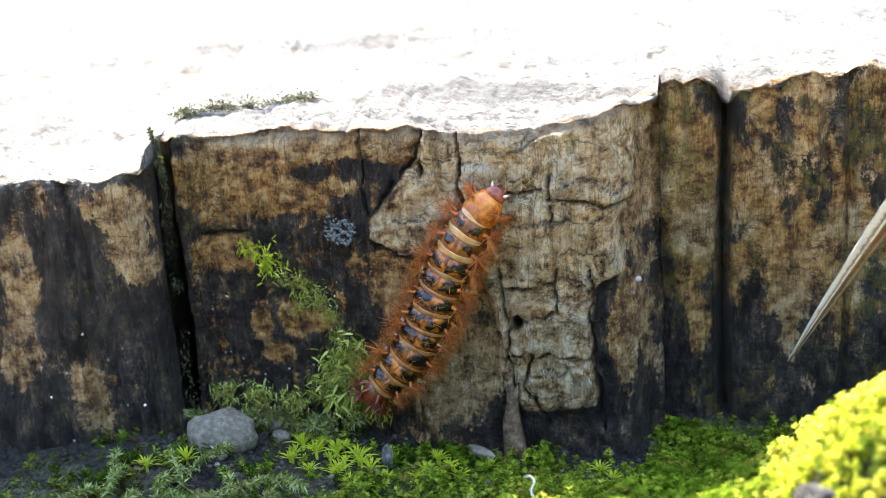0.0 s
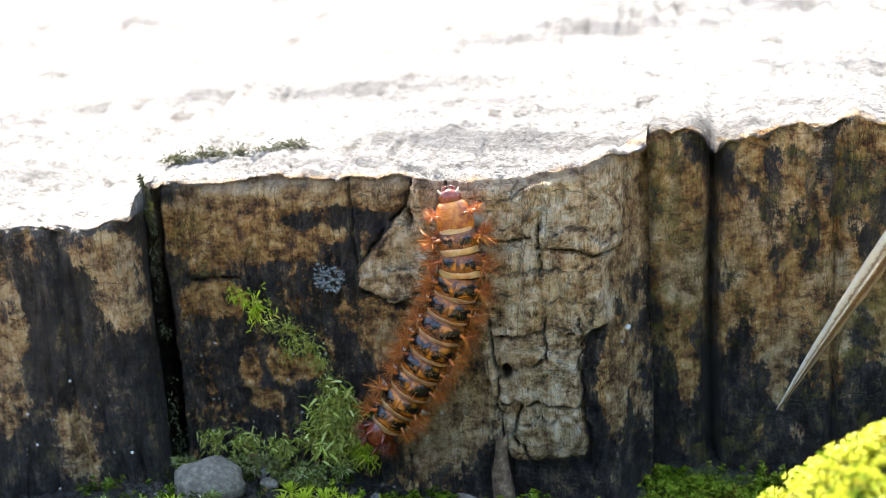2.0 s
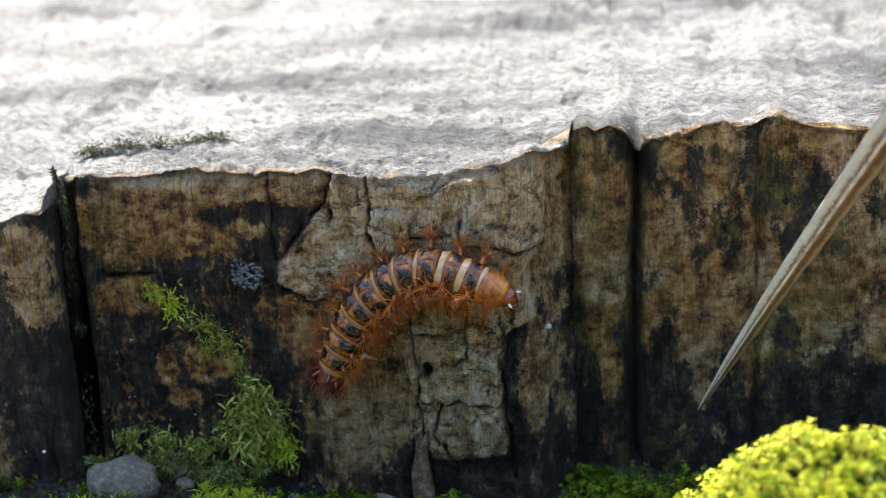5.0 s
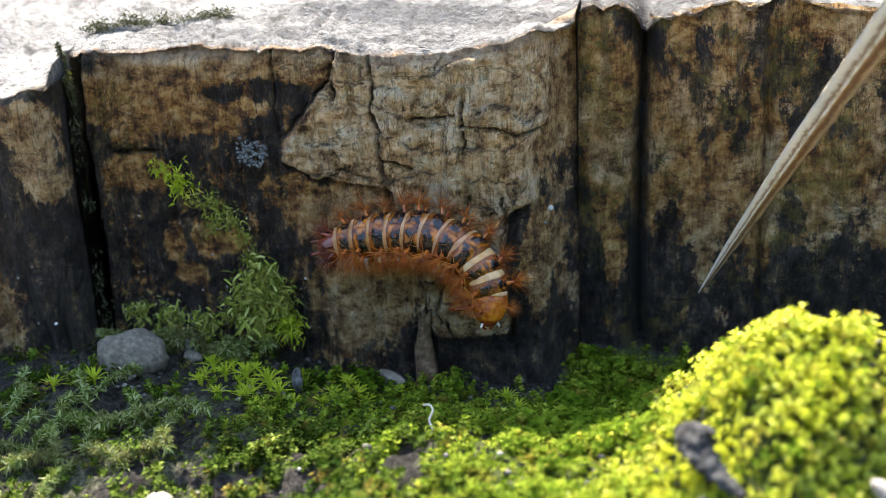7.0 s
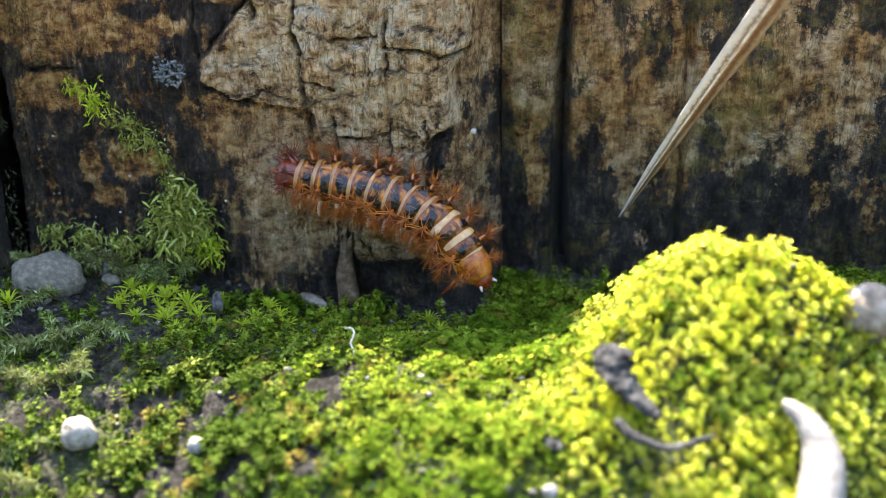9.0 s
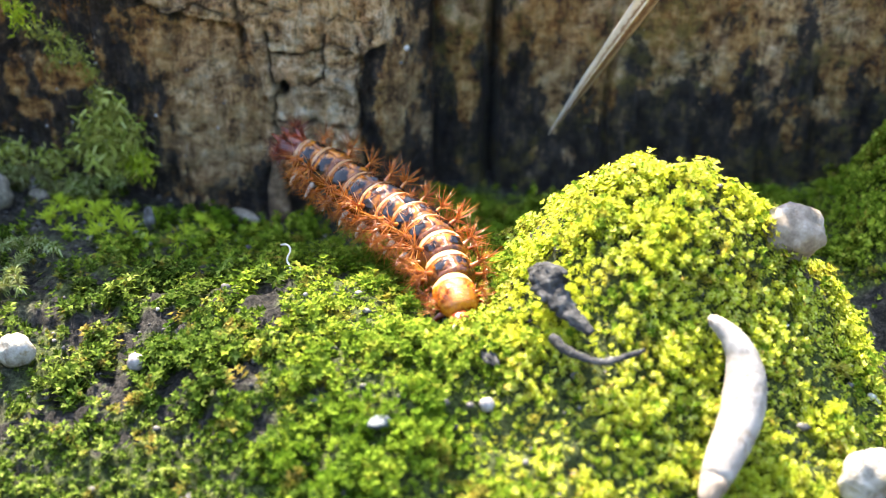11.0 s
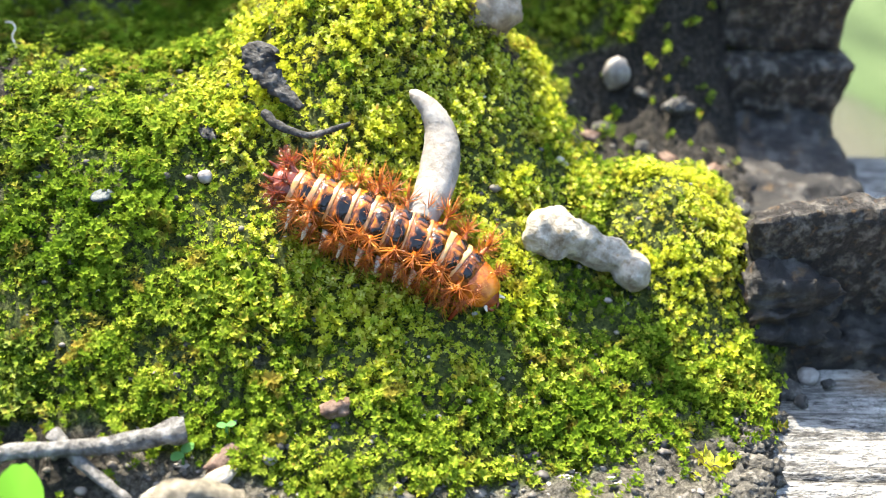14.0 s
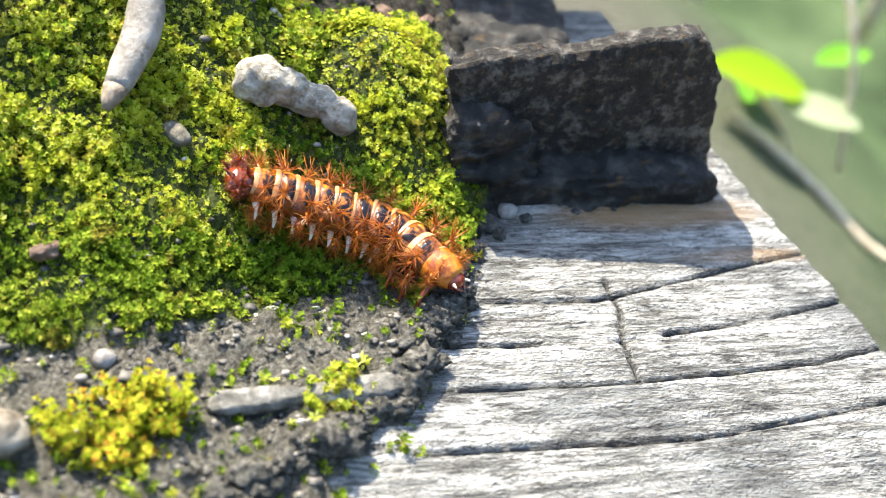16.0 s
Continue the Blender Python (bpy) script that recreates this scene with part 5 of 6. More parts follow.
def twig():
    c = smooth_line([(-14, -49.4, -6.0), (-6, -49.8, -6.2), (0, -50.2, -6.4), (5.8, -51.0, -6.5), (7.2, -51.6, -6.5), (11, -51.2, -6.3), (15.0, -50.8, -6.0), (19.5, -50.5, -5.9), (24.0, -49.6, -5.5)], 60)
    r = 0.55 + 0.08 * np.sin(np.linspace(0, 14, 60)) + 0.25 * np.exp(-((np.linspace(0, 1, 60) - 0.52) / 0.02) ** 2) + 0.2 * np.exp(-((np.linspace(0, 1, 60) - 0.985) / 0.02) ** 2)
    t = thing("twig", 10, -49, -6)
    put("stick", mesh_of("stick", *(lambda vf: (vf[0] - (10, -49, -6), vf[1]))(tube(c, r, 14, rough=0.38, seed=2))), MAT_TWIG, t)
    v, f = tube(smooth_line([(16.0, -49.4, -6.0), (18.4, -51.6, -6.8), (21.0, -53.6, -7.4)], 12), np.linspace(0.5, 0.3, 12), 8, rough=0.3, seed=3)
    put("side_shoot", mesh_of("side_shoot", v - (10, -49, -6), f), MAT_TWIG, t)
    return tagged(t, "weathered silver-grey dead twig lying on litter", "twig")


twig()


def seedling():
    t = thing("seedling", 15, -56.5, float(ground_height(15, -56.5)))
    for k, (rz, L, w, el) in enumerate(((95, 5.5, 1.5, 40), (-30, 4.0, 1.2, 25))):
        V = []
        for i in range(9):
            s = i / 8
            r = L * s
            wd = w * math.sin(math.pi * min(1, 0.08 + 0.86 * s)) ** 0.8
            z = 1.0 + L * (s * math.sin(radians(el)) - 0.2 * s * s)
            V += [(r * math.cos(radians(el)), -wd, z + 0.25 * wd), (r * math.cos(radians(el)), -wd / 2, z + 0.08), (r * math.cos(radians(el)), 0, z), (r * math.cos(radians(el)), wd / 2, z + 0.08), (r * math.cos(radians(el)), wd, z + 0.25 * wd)]
        me = mesh_of("leaf", np.array(V), grid_faces(9, 5))
        put("leaf", me, MAT_LEAF, t, m=at(0, 0, 0, 0, 0, rz))
    put("stem", mesh_of("stem", *tube([(0, 0, -0.5), (0, 0, 0.5), (0, 0, 1.1)], [0.3, 0.3, 0.2], 8)), MAT_LEAF, t)
    return tagged(t, "fresh green seedling with smooth rounded leaves", "seedling")


seedling()


def leaflet(x, y, rz, size):
    """Two small round seed leaves on a short stalk."""
    z = float(soil_height(x, y))
    t = thing("leaflet", x, y, z, rz)
    for side in (1, -1):
        V = []
        for i in range(7):
            u = i / 6
            wd = 0.42 * size * math.sin(math.pi * (0.05 + 0.9 * u)) ** 0.7
            V += [(side * size * u, a * wd, 1.25 + 0.25 * size * u * (1 - 0.6 * u) + 0.1 * wd * a * a) for a in (-1, -0.5, 0, 0.5, 1)]
        put("leaf", mesh_of("leaf", np.array(V), grid_faces(7, 5)), MAT_SEED_LEAF, t)
    put("stem", mesh_of("stem", *tube([(0, 0, -0.4), (0, 0, 0.5), (0, 0, 1.26)], [0.12, 0.1, 0.1], 6)), MAT_SEED_LEAF, t)
    return tagged(t, "tiny pale green seed leaves among the moss", "leaflet", "tiny leaflets in the moss")


MAT_SEED_LEAF = leaf_material("seed_leaf", [(0.0, (0.07, 0.20, 0.05)), (1.0, (0.11, 0.25, 0.08))], (0.09, 0.22, 0.06), 0.3, 0.35)
for lx, ly, lr, ls in ((5.6, -41.4, 20, 0.9), (5.9, -47.5, 100, 0.85), (23.8, -50.3, 50, 0.9), (26.4, -48.8, 10, 0.6)):
    leaflet(lx, ly, lr, ls)


def straw_blade():
    """A dry blade of grass that hangs down before the stump, folded along its middle."""
    c = smooth_line([(28.6, 1.6, 5.0), (32.0, -1.0, 12.2), (35.4, -4.6, 19.6), (38.6, -8.0, 26.4), (41.0, -10.4, 31.4), (43.6, -12.9, 36.6)], 44)
    s = np.linspace(0, 1, 44)
    w = np.interp(s, [0, 0.13, 0.38, 0.76, 1], [0.12, 0.50, 0.98, 1.35, 1.5])
    V = []
    side = np.array((0.86, 0.30, -0.42))
    out = np.array((-0.25, -0.9, -0.3))
    rng = np.random.RandomState(5)
    A = []
    for p, k in zip(c, w):
        j = 1 + 0.08 * rng.randn()
        lean = 0.012 * rng.randn()
        for a, d in ((-1.0, 0.0), (-0.7, 0.10), (-0.5, 0.22), (-0.2, 0.30), (0.0, 0.42), (0.2, 0.22), (0.45, 0.16), (0.75, 0.14), (1.0 * j, 0.05), (0.4, -0.12), (0.0, 0.12), (-0.5, -0.06)):
            V.append(p + side * a * k + out * (d + 0.02 * rng.randn()) * k)
            A.append(0.5 + 0.5 * a + lean)
    F = grid_faces(44, 12, True).tolist() + [list(range(12))[::-1], [43 * 12 + i for i in range(12)]]
    m, nt, b = material("streaked_straw", 0.6, 0.3)
    n = texture(nt, "noise", 2.6, 8, None, 0.75)
    f = calc(nt, "ADD", attribute(nt, "across"), calc(nt, "MULTIPLY", calc(nt, "SUBTRACT", n, 0.5), 0.45))
    col = stops(nt, f, [(0.05, (0.78, 0.71, 0.60)), (0.26, (0.66, 0.57, 0.45)), (0.38, (0.22, 0.11, 0.05)), (0.48, (0.60, 0.50, 0.37)), (0.60, (0.26, 0.13, 0.06)), (0.74, (0.13, 0.06, 0.03)), (0.92, (0.40, 0.28, 0.17))])
    nt.links.new(col, b.inputs["Base Color"])
    relief(nt, b, n, 0.3, 1.0)
    straw = thing("dry_grass_blade")
    put("blade", mesh_of("blade", np.array(V), F, attrs={"across": np.array(A)}), m, straw)
    put("midrib", mesh_of("midrib", *tube([p + out * 0.40 * k - side * 0.02 * k for p, k in zip(c, w)], 0.10 * w, 7, rough=0.25, seed=6)), MAT_STRAW, straw, "pale raised midrib")
    return tagged(straw, "dry pale straw blade with brown streaks leaning before the stump", "grass blade")


straw_blade()


def litter():
    """Sand grains and crumbs on the soil."""
    rng = np.random.RandomState(41)
    parts = []
    for k in range(1100):
        if k < 350:
            x, y = rng.uniform(-26, 20), rng.uniform(-12, 1)
        else:
            x, y = rng.uniform(-8, 62), rng.uniform(-64, -20)
        s = rng.uniform(0.08, 0.24) * (1.6 if rng.rand() < 0.12 else 1)
        v, f = pebble(s * rng.uniform(0.8, 1.5), s, s * 0.8, k, 4, 0.3)
        parts.append((v + (x, y, float(soil_height(x, y)) + s * 0.5 + 0.05), f))
    for k in range(900):
        x, y = rng.uniform(20, 63), rng.uniform(-68, -45)
        s = rng.uniform(0.07, 0.26) * (1.9 if rng.rand() < 0.08 else 1)
        v, f = pebble(s * rng.uniform(0.8, 1.7), s, s * 0.5, 2000 + k, 5, 0.9, 2.0)
        z = float(soil_height(x, y))
        if z > -9.4:
            parts.append((v + (x, y, z + s * 0.1), f))
    m, nt, b = material("sand_grains", 0.6, 0.4)
    nt.links.new(stops(nt, island(nt), [(0.0, (0.02, 0.018, 0.016)), (0.7, (0.075, 0.066, 0.056)), (0.93, (0.20, 0.175, 0.155)), (1.0, (0.42, 0.40, 0.37))]), b.inputs["Base Color"])
    return tagged(put("sand_grains", mesh_of("sand_grains", *join(parts)), m), "scattered sand grains and pale crumbs on soil", "sand", kind="stuff")


litter()


def rim_clods():
    """Crumbled clods along the soil's broken rim over the beam."""
    rng = np.random.RandomState(57)
    parts = []
    for k in range(150):
        y = rng.uniform(-66, -45)
        x = float(np.interp(y, [-75, -66, -59.5, -50.5, -42], [40, 46, 57, 63, 65.5])) - 0.2 - abs(rng.randn()) * 1.8
        s = rng.uniform(0.3, 1.0) * (1.3 if rng.rand() < 0.15 else 0.8)
        v, f = pebble(s * rng.uniform(0.9, 1.5), s, s * rng.uniform(0.5, 0.8), 5000 + k, 9, 0.75, 2.2)
        parts.append((v + (x, y, float(soil_height(x, y)) + s * 0.1), f))
    m = stone_material("soil_clods", (0.012, 0.011, 0.009), (0.060, 0.055, 0.046), (0.19, 0.175, 0.15), 2.2, 0.95, 0.5)
    return tagged(put("soil_clods", mesh_of("soil_clods", *join(parts)), m), "crumbly dark clods along the soil rim on the beam", "soil", kind="stuff")


rim_clods()


def lichen_patch():
    rng = np.random.RandomState(43)
    parts = []
    for k in range(130):
        a, r = rng.rand() * 6.28, math.sqrt(rng.rand())
        r *= 0.45 + 0.75 * float(fbm(np.array(math.cos(a) * 1.7), np.array(math.sin(a) * 1.7), 83, 2))
        x, z = -8.8 + 1.6 * r * math.cos(a), 17.6 + 1.6 * r * math.sin(a)
        s = rng.uniform(0.05, 0.14)
        v, f = pebble(s * rng.uniform(0.8, 1.6), s * 0.5, s * rng.uniform(0.6, 1.2), k, 6, 0.8, 2.0)
        parts.append((v + (x, -0.75, z), f))
    m = stone_material("lichen_grey", (0.045, 0.052, 0.056), (0.10, 0.115, 0.12), (0.21, 0.235, 0.245), 4.0)
    return tagged(put("lichen", mesh_of("lichen", *join(parts)), m), "pale blue-grey crusty lichen on dark wood", "lichen", kind="stuff")


lichen_patch()


# ---- plants beyond the beam ----
def far_plant(x, y, z, stems, leaves, label):
    t = thing("wild_plant", x, y, z)
    for pts, r in stems:
        put("stem", mesh_of("stem", *tube(smooth_line(pts, 14), np.linspace(r, r * 0.6, 14), 8)), MAT_STRAW, t, "dry tan stem")
    for (lx, ly, lz), L, w, rz, tilt, *other in leaves:
        V = []
        for i in range(10):
            s = i / 9
            wd = w * math.sin(math.pi * (0.03 + 0.94 * s)) ** 0.8
            for a in (-1, -0.5, 0, 0.5, 1):
                V.append((L * s, wd * a, 0.18 * wd * a * a - 0.12 * L * s * s))
        put("leaf", mesh_of("leaf", np.array(V), grid_faces(10, 5)), other[0] if other else MAT_LEAF, t, "pale withered leaf" if other else "", at(lx, ly, lz, 0, -tilt, rz))
    return tagged(t, label, "plant")


MAT_YOUNG = leaf_material("young_leaf", [(0.0, (0.20, 0.34, 0.015)), (1.0, (0.26, 0.40, 0.02))], (0.24, 0.38, 0.02), 0.1, 0.5)
MAT_WITHERED = leaf_material("withered_leaf", [(0.0, (0.26, 0.30, 0.18)), (1.0, (0.30, 0.34, 0.22))], (0.28, 0.32, 0.2), 0.1, 0.4)
base_z = float(ground_height(155, 45))
far_plant(155, 45, base_z, [(((-8, 4, -74 - base_z), (4, -9, -79 - base_z), (14, -23, -84 - base_z), (22, -31, -1)), 0.9), (((8, 12, -48 - base_z), (10, 2, -60 - base_z), (12, -6, -1)), 0.8), (((-4, 6, -70 - base_z), (2, 2, -76 - base_z), (4, 0, -1)), 0.7)],
          [((-14, 8, -66 - base_z), 21, 6.5, -12, -4, MAT_YOUNG), ((0, 2, -70 - base_z), 14, 5.0, -35, 10, MAT_WITHERED), ((6, 6, -64 - base_z), 12, 3.0, 10, 10), ((-2, 10, -76 - base_z), 13, 4.0, 50, 0)], "out-of-focus weed with a yellow-green leaf and slanting dry stem")
far_plant(330, 260, -210, [(((-10, 0, 330), (0, 0, 120), (10, 0, 0)), 4.0), (((40, 20, 340), (30, 0, 150), (10, 0, 0)), 3.5), (((-90, 20, 320), (-80, 0, 150), (-70, 0, 0)), 3.5)], [((0, 0, 220), 60, 20, 60, 10), ((20, -10, 170), 60, 18, -20, 0)], "out-of-focus upright dry stems with green leaves")


MAT_CHIP = stone_material("grey_chip", (0.03, 0.027, 0.023), (0.13, 0.12, 0.105), (0.30, 0.285, 0.26), 0.9, 0.85, 0.8)
chip = tagged(thing("wood_chip", 49.5, -58.6, -8.5, 4), "weathered pale grey wood chip lying on the soil edge", "wood chip")
put("upper_sliver", rough_block("sliver", -6.6, 6.4, -1.0, 0.7, -0.3, 0.8, 21, 0.3, 1.0), MAT_CHIP, chip)
put("lower_sliver", rough_block("sliver", -5.2, 5.6, -0.7, 0.9, -1.4, 0.1, 22, 0.3, 0.5), MAT_BARK, chip, "darker lower sliver")


def wall_grains():
    rng = np.random.RandomState(47)
    parts = []
    spots = [(16.4, -0.2, 13.0, 0.27), (15.9, 0.1, 11.6, 0.14)]
    for _ in range(34):
        spots.append((rng.uniform(-23, 4), -0.35, rng.uniform(-1, 12), rng.uniform(0.05, 0.13)))
    for _ in range(16):
        spots.append((rng.uniform(-38, -26), -5.3, rng.uniform(-1, 14), rng.uniform(0.06, 0.16)))
    for k, (x, y, z, s) in enumerate(spots):
        v, f = pebble(s, s, s * 0.9, 3000 + k, 5, 0.3)
        parts.append((v + (x, y, z), f))
    m, nt, b = material("wall_grains", 0.6, 0.3)
    nt.links.new(stops(nt, island(nt), [(0.0, (0.12, 0.11, 0.10)), (0.7, (0.25, 0.24, 0.22)), (1.0, (0.6, 0.58, 0.55))]), b.inputs["Base Color"])
    return tagged(put("sand_grains", mesh_of("wall_grains", *join(parts)), m), "pale sand grains stuck to the damp stump", "sand", kind="stuff")


wall_grains()


def yellow_sprig():
    parts = [frond([(-24.3, -0.6, 22.0), (-24.2, -1.2, 23.4), (-24.1, -1.6, 24.4)], 0.7, 61), frond([(-24.4, -0.6, 24.0), (-24.4, -1.0, 25.6), (-24.6, -1.2, 27.0)], 0.6, 62)]
    rng = np.random.RandomState(91)
    for k in range(22):
        v, f = clump(rng.uniform(0.7, 1.2), 40, 940 + k, 0.3)
        parts.append((v + (-24.5 + rng.uniform(-0.5, 0.5), rng.uniform(-2.2, -0.4), rng.uniform(1, 25)), f))
    return tagged(put("moss_sprig", mesh_of("moss_sprig", *join(parts), smooth=False), MAT_DRY_MOSS), "straggling dark moss sprigs in a stump crack", "moss")


yellow_sprig()


def yellow_tip():
    v, f = clump(0.75, 26, 71, 0.1)
    return tagged(put("moss_sprig", mesh_of("moss_sprig", v, f, smooth=False), MAT_TUFT, m=at(-24.0, -1.3, 24.4)), "tiny bright yellow moss tip in the stump crack", "moss")


yellow_tip()


def top_moss():
    """Dark tufts in a hollow just behind the stump's upper edge."""
    rng = np.random.RandomState(77)
    parts = []
    for k in range(26):
        x = rng.uniform(-25, -12.5)
        y = 4.6 + 0.25 * (x + 24) + rng.uniform(-0.9, 0.9)
        v, f = clump(rng.uniform(0.8, 1.4), 60, 900 + k, 0.2)
        v = np.stack([v[:, 0], v[:, 2] * 0.7, -v[:, 1] * 0.9], 1)
        parts.append((v + (x, y, 26.3 + 0.186 * y), f))
    return tagged(put("stump_moss", mesh_of("stump_moss", *join(parts), smooth=False), MAT_DRY_MOSS), "dark dry moss tufts in a hollow of the stump top", "moss", kind="stuff")


top_moss()


def splinter(x, y, z0, z1, w, seed, label):
    """A ragged strip of broken wood that stands against the stump."""
    nz, nx = 40, 14
    V = []
    for lay in (0, 1):
        for i in range(nz):
            for j in range(nx):
                u, s = j / (nx - 1) * 2 - 1, i / (nz - 1)
                top = z1 - 2.2 * float(fbm(np.array(u * 2.2), np.array(3.0), seed, 3))
                z = z0 + (top - z0) * s
                wide = w * (1.1 - 0.35 * s) + 0.5 * (float(fbm(np.array(z / 2), np.array(1.0), seed + 2, 3)) - 0.5)
                xx = x + u * wide + 0.7 * (float(fbm(np.array(z / 3), np.array(5.0), seed + 3, 2)) - 0.5)
                d = (0.75 * (1 - u * u) ** 0.5 + 0.7 * (float(fbm(np.array(xx * 1.6), np.array(z * 0.3), seed + 4, 4)) - 0.5)) * (1 - 0.6 * s)
                V.append((xx, y - (d if lay == 0 else -0.7), z))
    s = nz * nx
    q = grid_faces(nz, nx).tolist()
    loop = list(range(nx)) + [i * nx + nx - 1 for i in range(1, nz)] + [(nz - 1) * nx + j for j in range(nx - 2, -1, -1)] + [i * nx for i in range(nz - 2, 0, -1)]
    F = q + [[a + s for a in f[::-1]] for f in q] + [[loop[k], loop[k] + s, loop[(k + 1) % len(loop)] + s, loop[(k + 1) % len(loop)]] for k in range(len(loop))]
    return tagged(put("wood_splinter", mesh_of("wood_splinter", np.array(V), F), MAT_SPLINTER), label, "wood splinter")


MAT_SPLINTER = stone_material("splinter_wood", (0.02, 0.012, 0.007), (0.12, 0.075, 0.043), (0.32, 0.22, 0.14), 1.2, 0.8, 0.5)
splinter(5.3, -0.9, -5.0, 4.6, 0.85, 3, "brown ragged splinter upright at the stump's foot")


def thread():
    z = float(soil_height(8.8, -17.5))
    c = smooth_line([(8.4, -16.4, z + 1.5), (8.9, -16.7, z + 1.7), (9.2, -17.0, z + 1.4), (9.0, -17.5, z + 0.9), (9.3, -18.0, z + 0.5), (9.2, -18.4, z - 0.3)], 20)
    return tagged(put("root_thread", mesh_of("root_thread", *tube(c, [0.075] * 20, 7, rough=0.5)), MAT_IVORY), "thin white curled rootlet on the moss", "rootlet")


thread()


# ---- larva ----
def ring_body(length, w, h, front, rear, n=26, m=16, swell=0.17):
    """One body ring along y, head end at +y, with a soft fold towards its rear."""
    V = []
    for i in range(m):
        s = i / (m - 1)
        y = -length / 2 + length * s
        k = rear + (front - rear) * s + swell * math.sin(math.pi * s)
        if s < 0.08 or s > 0.94:
            k *= 0.86
        for j in range(n):
            a = 2 * math.pi * j / n
            c, d = math.cos(a), math.sin(a)
            flat = 0.80 if d < 0 else 1.0
            ridge = 1 + 0.05 * max(0, abs(c) - 0.75) * 4
            V.append((w * k * c * ridge, y, h * k * d * flat))
    F = grid_faces(m, n, True).tolist() + [list(range(n))[::-1], [(m - 1) * n + j for j in range(n)]]
    return np.array(V), F


def shell(length, w, h, a0, a1, y0, y1, k, thick, n=16, m=5, bow=0.0, ragged=0.0, seed=0, swell=0.0):
    """A curved plate laid over the back between two angles (degrees from the side, 90 is the top)."""
    V = []
    for lay, q in ((0, k), (1, k + thick)):
        for i in range(m):
            for j in range(n):
                u = j / (n - 1)
                a = radians(a0 + (a1 - a0) * u)
                edge = math.sin(math.pi * u) ** 0.3 if 0 < u < 1 else 0.0
                lo = y0 + ragged * float(vnoise(np.array(u * 5.0), np.array(0.5), seed))
                hi = y1 - ragged * float(vnoise(np.array(u * 5.0), np.array(7.5), seed))
                yy = lo + (hi - lo) * i / (m - 1) - bow * (2 * u - 1) ** 2
                e = min(i, m - 1 - i) / ((m - 1) / 2)
                kk = q - (0.0 if lay == 0 else thick * (1 - min(1, 2.2 * e)) * 0.9 + thick * (1 - edge) * 0.9)
                sy = min(1.0, max(0.0, yy / length + 0.5))
                kk = kk - 1.0 + (1.0 - 0.10 * sy + swell * math.sin(math.pi * sy) if swell else 1.0)
                V.append((w * kk * math.cos(a), yy, h * kk * math.sin(a)))
    s = m * n
    F = [[q[0] + s, q[1] + s, q[2] + s, q[3] + s] for q in grid_faces(m, n).tolist()] + [q[::-1] for q in grid_faces(m, n).tolist()]
    loop = list(range(n)) + [i * n + n - 1 for i in range(1, m)] + [(m - 1) * n + j for j in range(n - 2, -1, -1)] + [i * n for i in range(m - 2, 0, -1)]
    F += [[loop[k2], loop[(k2 + 1) % len(loop)], loop[(k2 + 1) % len(loop)] + s, loop[k2] + s] for k2 in range(len(loop))]
    return np.array(V), F


def shell_rim(n, m):
    """For a plate of n by m points, 0 in its middle and 1 along its border; both of its layers."""
    one = [1 - 2 * min(i / (m - 1), 1 - i / (m - 1), j / (n - 1), 1 - j / (n - 1)) for i in range(m) for j in range(n)]
    return np.array(one + one)


def tuft(seed, stalk=0.7, bristles=64, length=1.9, spread=1.25, r=0.027, thick=1.0):
    """A fleshy peg along +z that ends in a star of stiff bristles, as one mesh with two materials."""
    rng = np.random.RandomState(seed)
    zs = np.linspace(-0.25, stalk, 7)
    peg = tube([(0.05 * math.sin(3 * z + seed), 0, z) for z in zs], np.array([0.34, 0.28, 0.22, 0.18, 0.16, 0.14, 0.05]) * thick, 8, rough=0.15, seed=seed)
    parts = [peg]
    for _ in range(bristles):
        th = math.acos(1 - rng.rand() * spread)
        ph = rng.rand() * 6.283
        d = np.array((math.sin(th) * math.cos(ph), math.sin(th) * math.sin(ph), math.cos(th)))
        base = np.array((0, 0, stalk * rng.uniform(0.55, 1.0))) + rng.randn(3) * 0.06
        L = length * rng.uniform(0.5, 1.15)
        u = np.cross(d, (0.3, 0.5, 0.8))
        u /= np.linalg.norm(u)
        w = np.cross(d, u)
        bend = base + d * L * 0.55 + u * rng.randn() * 0.05 * L
        tip = base + d * L + np.array((0, 0, 0.06 * L))
        V = [base + r * (math.cos(a) * u + math.sin(a) * w) for a in (0, 2.09, 4.19)] + [bend + r * 0.75 * (math.cos(a) * u + math.sin(a) * w) for a in (0, 2.09, 4.19)] + [tip]
        parts.append((np.array(V), [(0, 1, 4, 3), (1, 2, 5, 4), (2, 0, 3, 5), (3, 4, 6), (4, 5, 6), (5, 3, 6)]))
    me = mesh_of("bristle_tuft", *join(parts))
    for mat in (MAT_BRISTLE, MAT_STALK):
        me.materials.append(mat)
    for p in me.polygons[:len(peg[1])]:
        p.material_index = 1
    return me


def leg_mesh(side, seed):
    c = [(0, 0, 0), (0.7 * side, 0.1, -0.25), (1.35 * side, 0.25, -0.9), (1.55 * side, 0.3, -1.7), (1.6 * side, 0.4, -2.1)]
    return tube(smooth_line(c, 14), np.linspace(0.27, 0.05, 14), 8)


